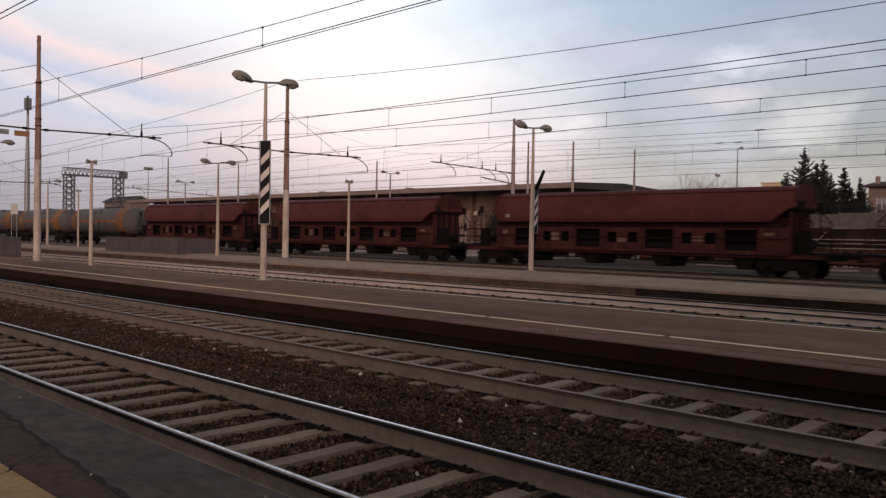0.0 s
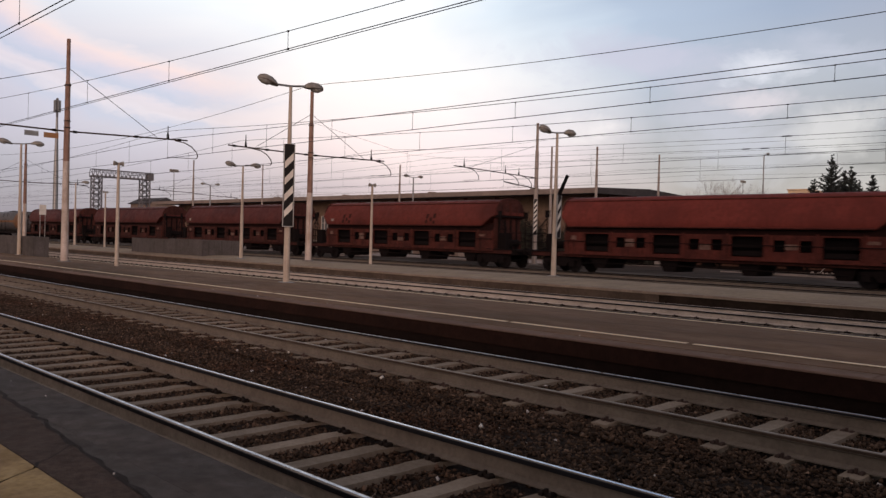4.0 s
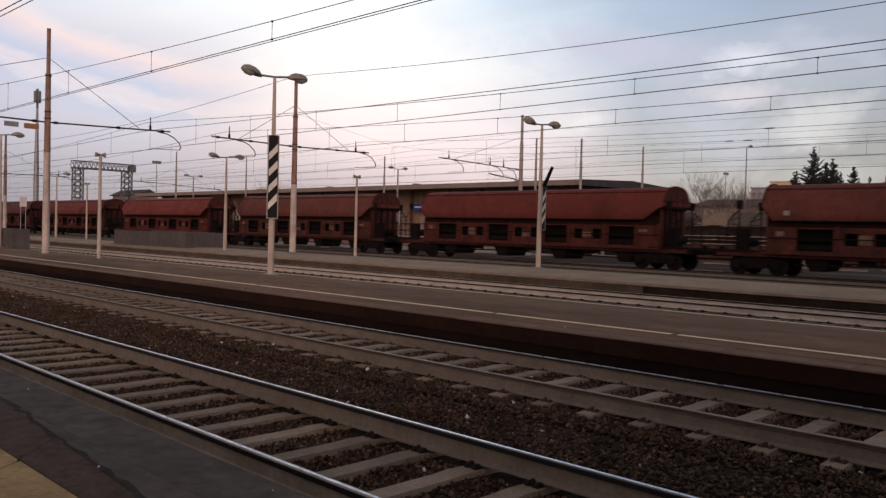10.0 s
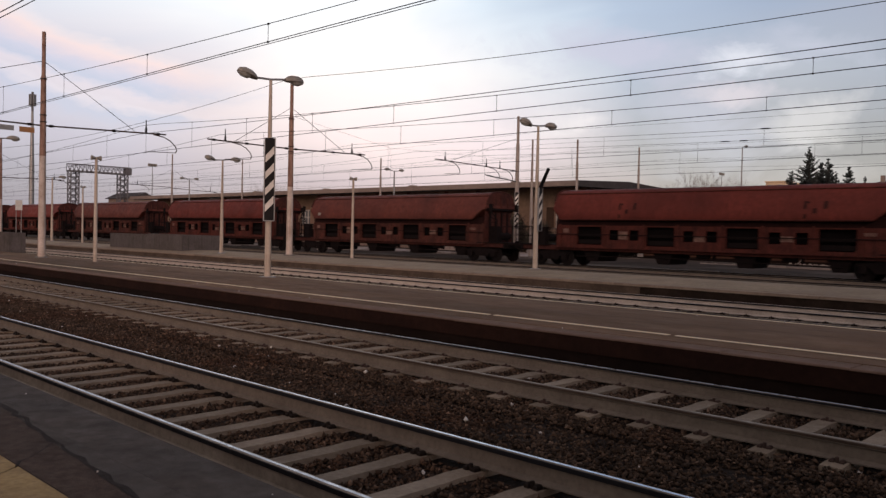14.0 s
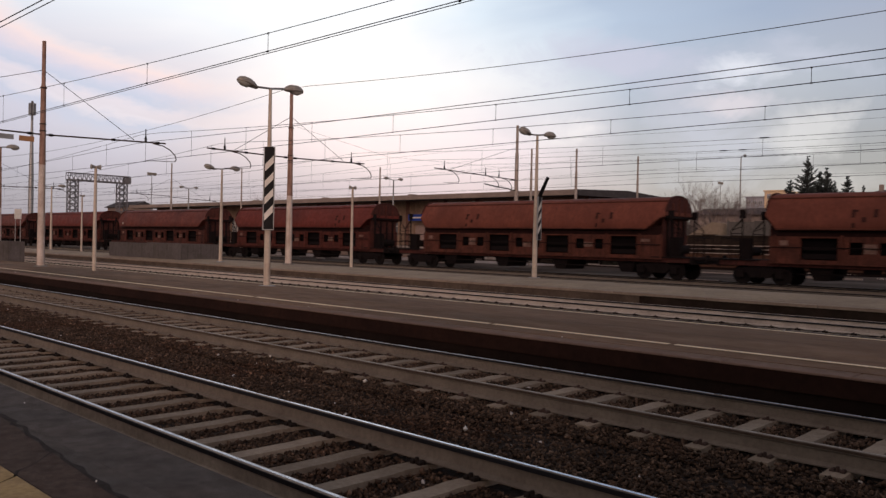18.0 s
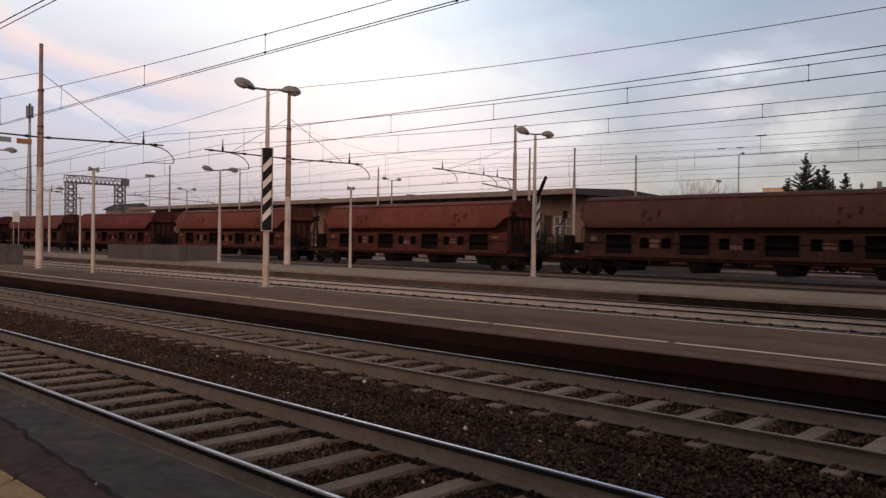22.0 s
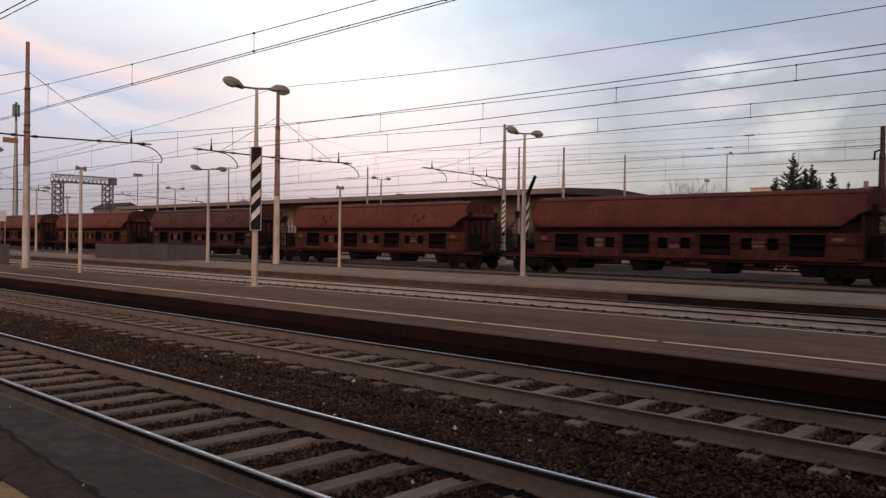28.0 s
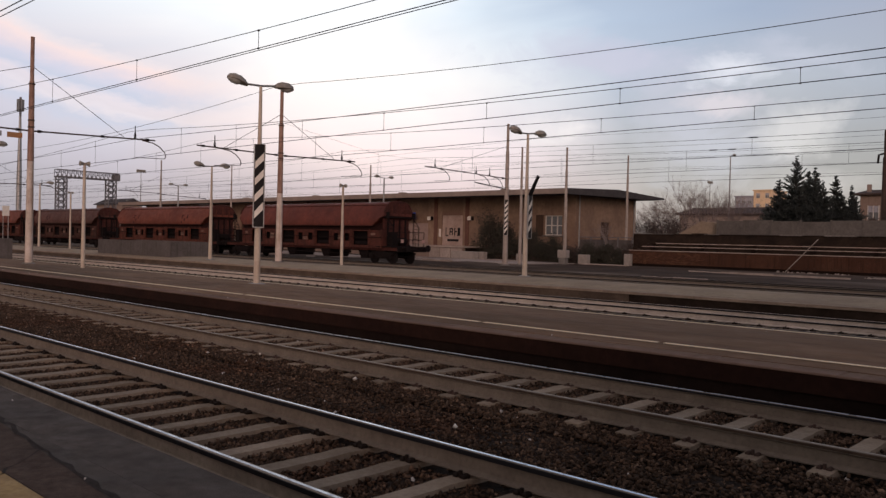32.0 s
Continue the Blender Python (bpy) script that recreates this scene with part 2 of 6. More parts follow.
M = {}
M["asphalt"] = material("asphalt", (0.076, 0.060, 0.051), 0.8, second=(0.040, 0.032, 0.029), scale=1.6, amount=0.95, bump=0.5, bump_scale=90, stain=(0.042, 0.036, 0.034), spec=0.2)
M["asphalt_old"] = material("old_brown_asphalt", (0.085, 0.058, 0.046), 0.9, second=(0.040, 0.028, 0.023), scale=3.0, amount=0.95, bump=0.7, bump_scale=60, stain=(0.055, 0.042, 0.036))
M["asphalt_red"] = material("worn_asphalt", (0.206, 0.126, 0.080), 0.85, second=(0.120, 0.074, 0.048), scale=0.8, amount=0.9, bump=0.5, bump_scale=80, stain=(0.085, 0.056, 0.036), stretch=(0.35, 1, 1))
M["coping"] = material("coping_stone", (0.040, 0.021, 0.0145), 0.9, second=(0.017, 0.009, 0.0062), scale=2.0, amount=0.8, bump=0.4, bump_scale=50)
# near black: on platform walls the shade is put into this colour
M["dark_wall"] = material("near_black_wall", (0.018, 0.0105, 0.0080), 0.95, second=(0.007, 0.0043, 0.0035), scale=1.0, amount=0.8, bump=0.5, bump_scale=25)
M["kerb_light"] = material("pale_concrete_kerb", (0.125, 0.092, 0.070), 0.9, second=(0.060, 0.043, 0.033), scale=1.2, amount=0.9, bump=0.4, bump_scale=30)
# oily stones, darkened further for the shade beside the platform wall
M["oily_shaded_ballast"] = material("oily_shaded_ballast", (0.046, 0.029, 0.021), 0.9, second=(0.012, 0.0075, 0.0058), scale=3.0, amount=1.0, bump=1.0, bump_scale=22)
M["yellow_line"] = material("worn_yellow_paint", (0.36, 0.255, 0.12), 0.8, second=(0.20, 0.132, 0.062), scale=3.0, amount=0.9, bump=0.2, bump_scale=60)
M["ballast_bed"] = material("ballast_bed", (0.030, 0.018, 0.012), 0.95, second=(0.007, 0.0042, 0.0032), scale=14.0, amount=1.0, bump=1.0, bump_scale=22)
M["stone"] = material("ballast_stone", (0.142, 0.096, 0.070), 0.95, second=(0.052, 0.034, 0.024), scale=2.2, amount=0.85, islands=True, stain=(0.092, 0.052, 0.035))
M["pale_stone"] = material("pale_stone", (0.60, 0.55, 0.52), 0.9, scale=9.0, amount=0.4)
M["yard"] = material("yard_ground", (0.080, 0.054, 0.040), 0.95, second=(0.032, 0.021, 0.016), scale=0.9, amount=1.0, bump=0.5, bump_scale=8, stain=(0.17, 0.135, 0.11), stretch=(0.3, 1, 1))
M["concrete"] = material("sleeper_concrete", (0.285, 0.228, 0.174), 0.85, second=(0.186, 0.143, 0.107), scale=3.0, amount=0.8, bump=0.4, bump_scale=40, vary=0.18)
M["timber"] = material("oily_sleeper_timber", (0.060, 0.042, 0.033), 0.9, second=(0.030, 0.021, 0.017), scale=2.0, amount=0.9)
M["rail_side"] = material("rusty_rail", (0.205, 0.172, 0.140), 0.85, 0.0, second=(0.130, 0.106, 0.086), scale=2.5, amount=0.8, bump=0.2, bump_scale=40)
# polished steel; the blue of the reflected sky is put into its colour
M["rail_top"] = material("polished_rail_head", (0.50, 0.56, 0.66), 0.24, 1.0, second=(0.33, 0.36, 0.43), scale=3.0, amount=0.4, spec=0.5)
M["rail_dull"] = material("dull_rail_head", (0.30, 0.24, 0.21), 0.5, 0.6, second=(0.18, 0.13, 0.11), scale=3.0, amount=0.6)
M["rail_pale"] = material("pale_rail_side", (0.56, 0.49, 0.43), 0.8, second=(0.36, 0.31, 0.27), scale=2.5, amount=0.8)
# lighter copy of the rail colour, in place of bounced light on the near rail
M["rail_bounce"] = material("bounce_lit_rail_side", (0.33, 0.285, 0.235), 0.85, 0.0, second=(0.20, 0.17, 0.14), scale=2.5, amount=0.9, bump=0.2, bump_scale=40)
# near black: the shaded side of the railhead is painted on
M["rail_black"] = material("shaded_railhead_side", (0.009, 0.009, 0.012), 0.6, 0.0, scale=3.0, spec=0.25)
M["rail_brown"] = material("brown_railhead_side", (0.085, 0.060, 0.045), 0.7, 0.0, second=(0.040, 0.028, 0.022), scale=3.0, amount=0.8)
M["kerb_dark"] = material("dark_concrete_kerb", (0.040, 0.027, 0.020), 0.9, second=(0.016, 0.0105, 0.008), scale=1.4, amount=0.9, bump=0.4, bump_scale=30)
M["panel_grey"] = material("grey_wall_panel", (0.145, 0.132, 0.122), 0.9, second=(0.090, 0.081, 0.075), scale=0.6, amount=0.9, bump=0.3, bump_scale=15)
M["rusty_stone"] = material("rust_stained_stone", (0.16, 0.072, 0.036), 0.95, second=(0.07, 0.032, 0.018), scale=6.0, amount=0.7, islands=True)
M["edge_stone"] = material("worn_edge_stone", (0.32, 0.25, 0.195), 0.85, second=(0.20, 0.152, 0.118), scale=1.6, amount=0.8, bump=0.4, bump_scale=50)
# dark red-brown with the shade of the near platform wall in it
M["shaded_red"] = material("shaded_red_wall", (0.028, 0.0125, 0.0088), 0.95, second=(0.014, 0.0064, 0.0048), scale=1.0, amount=0.9, bump=0.5, bump_scale=25)
M["tan_wall"] = material("tan_plaster", (0.31, 0.245, 0.185), 0.9, second=(0.21, 0.165, 0.125), scale=0.8, amount=0.8)
# duller steel, its colour also tinted with the sky's blue sheen
M["rail_semi"] = material("half_worn_rail_head", (0.44, 0.47, 0.54), 0.32, 1.0, second=(0.27, 0.28, 0.32), scale=3.0, amount=0.6, spec=0.4)
M["pale_gravel"] = material("pale_gravel", (0.50, 0.42, 0.38), 0.95, second=(0.18, 0.14, 0.12), scale=1.4, amount=1.0, bump=0.6, bump_scale=12, stain=(0.08, 0.058, 0.048))
M["apron"] = material("dusty_concrete_apron", (0.50, 0.43, 0.40), 0.9, second=(0.27, 0.22, 0.20), scale=0.5, amount=1.0, bump=0.4, bump_scale=10, stain=(0.14, 0.11, 0.095))
M["rail_worn"] = material("worn_rail_head", (0.30, 0.24, 0.19), 0.45, 0.5, second=(0.19, 0.15, 0.12), scale=3.0, amount=0.6)
M["edge_asphalt"] = material("worn_asphalt_edge", (0.200, 0.130, 0.098), 0.85, second=(0.130, 0.084, 0.064), scale=1.1, amount=0.8, bump=0.5, bump_scale=70, stain=(0.10, 0.066, 0.05))
M["line_pale"] = material("pale_yellow_paint", (0.90, 0.74, 0.53), 0.8, second=(0.70, 0.56, 0.39), scale=3.0, amount=0.8, bump=0.2, bump_scale=60)
M["dust"] = material("cement_dust", (0.24, 0.155, 0.125), 0.9, second=(0.10, 0.05, 0.04), scale=5.0, amount=0.9)
M["roller_shutter"] = material("dull_pink_shutter", (0.34, 0.25, 0.22), 0.8, second=(0.25, 0.18, 0.16), scale=1.5, amount=0.7)
M["sprayed_pale"] = material("sprayed_pale_paint", (0.46, 0.36, 0.31), 0.9, second=(0.30, 0.21, 0.18), scale=1.5, amount=0.8)
M["pilaster_red"] = material("red_brown_pilaster", (0.165, 0.085, 0.066), 0.9, second=(0.11, 0.058, 0.046), scale=1.0, amount=0.7)
M["asphalt_pale"] = material("pale_worn_asphalt", (0.335, 0.262, 0.186), 0.8, second=(0.24, 0.186, 0.130), scale=0.8, amount=0.8, bump=0.4, bump_scale=80, stain=(0.22, 0.165, 0.125))
M["emblem"] = material("dark_sprayed_paint", (0.030, 0.012, 0.010), 0.8, second=(0.06, 0.02, 0.016), scale=6.0, amount=0.7)
M["clip"] = material("greasy_rail_clip", (0.024, 0.017, 0.014), 0.7, 0.0, second=(0.012, 0.009, 0.008), scale=8.0, amount=0.8)
M["iron"] = material("dark_iron", (0.014, 0.011, 0.010), 0.6, 0.3, scale=8.0)
M["galv"] = material("galvanised_steel", (0.36, 0.36, 0.36), 0.5, 0.5, second=(0.22, 0.21, 0.20), scale=4.0, amount=0.6)
M["post_cream"] = material("cream_painted_post", (0.56, 0.48, 0.40), 0.6, second=(0.38, 0.31, 0.25), scale=2.0, amount=0.7, streak=(0.28, 0.21, 0.16))
M["mast_white"] = material("whitewashed_mast", (0.60, 0.52, 0.47), 0.75, second=(0.38, 0.30, 0.25), scale=2.2, amount=0.8, streak=(0.28, 0.17, 0.11))
M["mast_rust"] = material("rusty_mast_steel", (0.34, 0.215, 0.17), 0.8, second=(0.19, 0.11, 0.085), scale=3.0, amount=0.8, streak=(0.13, 0.07, 0.055))
M["mast_grey"] = material("grey_mast_concrete", (0.40, 0.345, 0.31), 0.85, second=(0.25, 0.21, 0.185), scale=2.0, amount=0.7, streak=(0.19, 0.15, 0.13))
M["boom_brown"] = material("brown_steel_tube", (0.085, 0.062, 0.054), 0.7, 0.0, second=(0.045, 0.034, 0.030), scale=4.0, amount=0.7)
M["wire"] = material("copper_wire", (0.028, 0.026, 0.030), 0.6, 0.4, scale=5.0)
M["lamp_shell"] = material("weathered_lamp_shell", (0.30, 0.275, 0.24), 0.55, second=(0.13, 0.115, 0.098), scale=6.0, amount=0.7, spec=0.5)
M["lens"] = material("cloudy_lamp_glass", (0.42, 0.42, 0.40), 0.25, scale=5.0, amount=0.3, spec=0.5)
M["black"] = material("black_enamel", (0.012, 0.011, 0.012), 0.45, scale=4.0)
M["white"] = material("white_enamel", (0.72, 0.68, 0.62), 0.5, second=(0.5, 0.46, 0.42), scale=5.0, amount=0.5)
M["orange"] = material("orange_sign", (0.34, 0.20, 0.11), 0.5, second=(0.40, 0.15, 0.04), scale=5.0, amount=0.5)
M["grey_panel"] = material("grey_sheet_panel", (0.118, 0.104, 0.102), 0.8, second=(0.070, 0.060, 0.055), scale=1.2, amount=0.7, streak=(0.052, 0.045, 0.041))
# near black for running gear; shade under the wagons is in the colour
M["under"] = material("near_black_underframe", (0.0085, 0.0065, 0.0070), 0.95, 0.0, second=(0.015, 0.010, 0.0095), scale=4.0, amount=0.7)
# maroon darkened to hold the shade of the roof overhang
M["shaded_maroon"] = material("shaded_maroon_paint", (0.024, 0.0085, 0.0075), 0.9, 0.0, second=(0.012, 0.005, 0.0045), scale=2.0, amount=0.8)
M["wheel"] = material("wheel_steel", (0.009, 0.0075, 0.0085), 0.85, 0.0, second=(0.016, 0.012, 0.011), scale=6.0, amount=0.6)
# near black: stands for the shade inside the wagon openings
M["hole"] = material("shaded_opening", (0.008, 0.006, 0.0065), 0.95, scale=4.0)
M["handrail"] = material("pale_handrail", (0.34, 0.30, 0.27), 0.6, scale=4.0)
PAINTS = {"red": ((0.165, 0.036, 0.027), (0.100, 0.025, 0.020)), "bright": ((0.205, 0.042, 0.032), (0.130, 0.029, 0.023)), "orange": ((0.190, 0.058, 0.038), (0.120, 0.038, 0.026)),
          "maroon": ((0.115, 0.031, 0.026), (0.072, 0.022, 0.020)), "brown": ((0.108, 0.047, 0.037), (0.066, 0.031, 0.025)), "rust": ((0.160, 0.046, 0.034), (0.084, 0.030, 0.025))}
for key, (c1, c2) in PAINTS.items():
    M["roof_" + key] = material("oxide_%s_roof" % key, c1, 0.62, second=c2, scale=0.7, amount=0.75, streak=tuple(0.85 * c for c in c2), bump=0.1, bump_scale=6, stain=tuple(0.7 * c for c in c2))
    # lower sides: roof paint at half strength plus a brown tone
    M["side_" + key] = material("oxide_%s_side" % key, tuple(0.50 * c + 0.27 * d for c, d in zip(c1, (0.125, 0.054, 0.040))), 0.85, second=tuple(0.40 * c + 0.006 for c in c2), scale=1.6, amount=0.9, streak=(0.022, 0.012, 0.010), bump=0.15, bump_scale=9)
M["tank"] = material("dull_grey_tank", (0.125, 0.120, 0.125), 0.6, second=(0.075, 0.068, 0.070), scale=0.8, amount=0.7, streak=(0.08, 0.07, 0.06))
M["tank_orange"] = material("orange_tank_band", (0.30, 0.140, 0.062), 0.7, second=(0.135, 0.075, 0.050), scale=0.8, amount=0.9)
M["stucco"] = material("ochre_stucco", (0.29, 0.198, 0.142), 0.9, second=(0.18, 0.12, 0.09), scale=0.35, amount=0.9, bump=0.3, bump_scale=20, stain=(0.17, 0.105, 0.078))
M["eave"] = material("painted_concrete_eave", (0.29, 0.23, 0.20), 0.85, second=(0.20, 0.16, 0.14), scale=0.6, amount=0.8)
M["roofing"] = material("bitumen_roofing", (0.078, 0.072, 0.074), 0.9, second=(0.045, 0.042, 0.044), scale=0.8, amount=0.7)
M["glass"] = material("dusty_window_glass", (0.16, 0.17, 0.18), 0.15, scale=2.0, amount=0.6, spec=0.5)
M["frame_white"] = material("white_window_frame", (0.55, 0.52, 0.48), 0.6, scale=4.0)
M["wood_brown"] = material("brown_shutter_wood", (0.085, 0.052, 0.036), 0.8, second=(0.05, 0.032, 0.024), scale=2.0, amount=0.8, stretch=(6, 6, 0.6))
M["blue_sign"] = material("blue_enamel_sign", (0.02, 0.055, 0.30), 0.4, scale=4.0, amount=0.3)
M["brick_red"] = material("old_red_brick", (0.112, 0.052, 0.033), 0.9, second=(0.055, 0.028, 0.020), scale=0.5, amount=0.6, bump=0.4, bump_scale=12, stain=(0.155, 0.078, 0.046), vary=0.08, streak=(0.034, 0.018, 0.013))
M["brick_dark"] = material("blackened_brick", (0.040, 0.027, 0.020), 0.95, second=(0.014, 0.010, 0.0085), scale=1.4, amount=0.9, bump=0.4, bump_scale=12)
M["mortar"] = material("dark_mortar", (0.045, 0.034, 0.030), 0.95, scale=2.0)
M["pale_concrete"] = material("weathered_concrete", (0.22, 0.20, 0.185), 0.9, second=(0.14, 0.125, 0.115), scale=0.6, amount=0.9, streak=(0.09, 0.08, 0.072), bump=0.3, bump_scale=15)
M["white_concrete"] = material("pale_dusty_concrete", (0.42, 0.35, 0.31), 0.9, second=(0.26, 0.21, 0.18), scale=0.6, amount=0.9)
M["tar"] = material("tar_seam", (0.036, 0.029, 0.026), 0.9, second=(0.020, 0.016, 0.015), scale=5.0, amount=0.9, bump=0.5, bump_scale=80)
M["mast_dark"] = material("dark_brown_steel", (0.075, 0.048, 0.040), 0.8, second=(0.04, 0.028, 0.025), scale=3.0, amount=0.7)
M["old_rail"] = material("stacked_old_rail", (0.56, 0.47, 0.41), 0.6, 0.1, second=(0.28, 0.21, 0.175), scale=2.0, amount=0.8)
M["bark"] = material("grey_bark", (0.085, 0.066, 0.058), 0.9, second=(0.045, 0.034, 0.030), scale=4.0, amount=0.8)
M["twig"] = material("bare_twigs", (0.25, 0.20, 0.185), 0.9, second=(0.16, 0.125, 0.115), scale=4.0, amount=0.6)
M["needles"] = material("conifer_needles", (0.074, 0.085, 0.084), 0.9, second=(0.036, 0.044, 0.043), scale=3.0, amount=0.9, spec=0.2)
M["bush"] = material("winter_bush", (0.056, 0.054, 0.042), 0.9, second=(0.030, 0.029, 0.023), scale=3.0, amount=0.9, spec=0.2)
M["scrub"] = material("dry_scrub", (0.105, 0.083, 0.076), 0.95, second=(0.062, 0.049, 0.045), scale=1.0, amount=0.9)
# warm evening sun on the far block is put into this plaster colour
M["far_yellow"] = material("far_yellow_plaster", (0.72, 0.54, 0.36), 0.9, second=(0.62, 0.46, 0.32), scale=0.2, amount=0.6)
M["far_grey"] = material("far_grey_plaster", (0.34, 0.34, 0.38), 0.9, scale=0.2, amount=0.4)
M["tiles"] = material("weathered_roof_tiles", (0.085, 0.060, 0.054), 0.9, second=(0.055, 0.040, 0.036), scale=0.6, amount=0.8)
M["plaster"] = material("pinkish_plaster", (0.26, 0.190, 0.155), 0.9, second=(0.19, 0.14, 0.115), scale=0.5, amount=0.7, streak=(0.16, 0.12, 0.10))
M["steel_grey"] = material("grey_gantry_steel", (0.17, 0.165, 0.175), 0.7, 0.0, second=(0.10, 0.098, 0.104), scale=2.0, amount=0.6)
M["lamp_red"] = material("red_lamp_glass", (0.42, 0.27, 0.24), 0.5, scale=4.0, amount=0.2)


# ---- mesh building ----
class Solid:
    """Gathers boxes, tubes and sheets for one mesh."""

    def __init__(self):
        self.v, self.f = [], []

    def add(self, verts, faces):
        n = len(self.v)
        self.v += [tuple(p) for p in verts]
        self.f += [tuple(i + n for i in q) for q in faces]
        return self

    def box(self, x0, y0, z0, x1, y1, z1, bevel=0.0):
        b = bevel
        if not b:
            p = [(x, y, z) for z in (z0, z1) for y in (y0, y1) for x in (x0, x1)]
            return self.add(p, [(0, 2, 3, 1), (4, 5, 7, 6), (0, 1, 5, 4), (2, 6, 7, 3), (0, 4, 6, 2), (1, 3, 7, 5)])
        # chamfered top edges
        p = [(x, y, z0) for y in (y0, y1) for x in (x0, x1)] + [(x, y, z1 - b) for y in (y0, y1) for x in (x0, x1)]
        p += [(x, y, z1) for y in (y0 + b, y1 - b) for x in (x0 + b, x1 - b)]
        return self.add(p, [(0, 2, 3, 1), (0, 1, 5, 4), (1, 3, 7, 5), (3, 2, 6, 7), (2, 0, 4, 6), (4, 5, 9, 8), (5, 7, 11, 9), (7, 6, 10, 11), (6, 4, 8, 10), (8, 9, 11, 10)])

    def tube(self, pts, radii, seg=8, caps=True, squash=1.0):
        """A round bar along pts; radii is one number or one a point."""
        pts = [Vector(p) for p in pts]
        rr = [radii] * len(pts) if isinstance(radii, (int, float)) else radii
        rings, side = [], None
        for i, p in enumerate(pts):
            d = (pts[min(i + 1, len(pts) - 1)] - pts[max(i - 1, 0)]).normalized()
            if side is None:
                side = d.orthogonal().normalized()
            side = (side - d * side.dot(d)).normalized()
            up = d.cross(side)
            rings.append([p + (side * math.cos(2 * math.pi * k / seg) + up * math.sin(2 * math.pi * k / seg) * squash) * rr[i] for k in range(seg)])
        v = [q for r in rings for q in r]
        f = [(i * seg + k, i * seg + (k + 1) % seg, (i + 1) * seg + (k + 1) % seg, (i + 1) * seg + k) for i in range(len(pts) - 1) for k in range(seg)]
        if caps:
            f += [tuple(range(seg - 1, -1, -1)), tuple((len(pts) - 1) * seg + k for k in range(seg))]
        return self.add(v, f)

    def loft(self, sections, closed=True, caps=True):
        """Joins point rings of equal length."""
        n = len(sections[0])
        v = [p for s in sections for p in s]
        f = [(i * n + k, i * n + (k + 1) % n, (i + 1) * n + (k + 1) % n, (i + 1) * n + k) for i in range(len(sections) - 1) for k in range(n if closed else n - 1)]
        if caps and closed:
            f += [tuple(range(n - 1, -1, -1)), tuple((len(sections) - 1) * n + k for k in range(n))]
        return self.add(v, f)

    def prism(self, outline, axis, a, b):
        """An outline of (u, v) pushed along an axis from a to b."""
        put = {"x": lambda u, v, w: (w, u, v), "y": lambda u, v, w: (u, w, v), "z": lambda u, v, w: (u, v, w)}[axis]
        return self.loft([[put(u, v, w) for u, v in outline] for w in (a, b)])

    def mesh(self, name, mat, smooth=False):
        me = bpy.data.meshes.new(name)
        me.from_pydata(self.v, [], self.f)
        bm = bmesh.new()
        bm.from_mesh(me)
        bmesh.ops.recalc_face_normals(bm, faces=bm.faces)
        bm.to_mesh(me)
        bm.free()
        if smooth:
            me.polygons.foreach_set("use_smooth", [True] * len(me.polygons))
            me.set_sharp_from_angle(angle=radians(38))
        me.materials.append(mat)
        return me


def part(name, solid, mat, parent, label="", smooth=False, at=None):
    """One mesh object under a thing or under a part."""
    ob = new(name, solid.mesh(name, mat, smooth) if isinstance(solid, Solid) else solid)
    ob.parent = parent
    if at is not None:
        ob.matrix_basis = at
    return tagged(ob, label) if label else ob


def thing(name, label, category, m=None, group="", kind=""):
    """An Empty at the base of a thing."""
    ob = new(name)
    ob.empty_display_size = 0.2
    if m is not None:
        ob.matrix_basis = m
    return tagged(ob, label, category, group, kind)


def setting(name, solid, mat, label, category):
    ob = new(name, solid.mesh(name, mat))
    return tagged(ob, label, category, kind="structure")


# ---- ground ----
def ground_height(y):
    return BED - 0.03 if y < 41 else BED - 0.03 + (min(y, 46) - 41) / 5 * 0.30


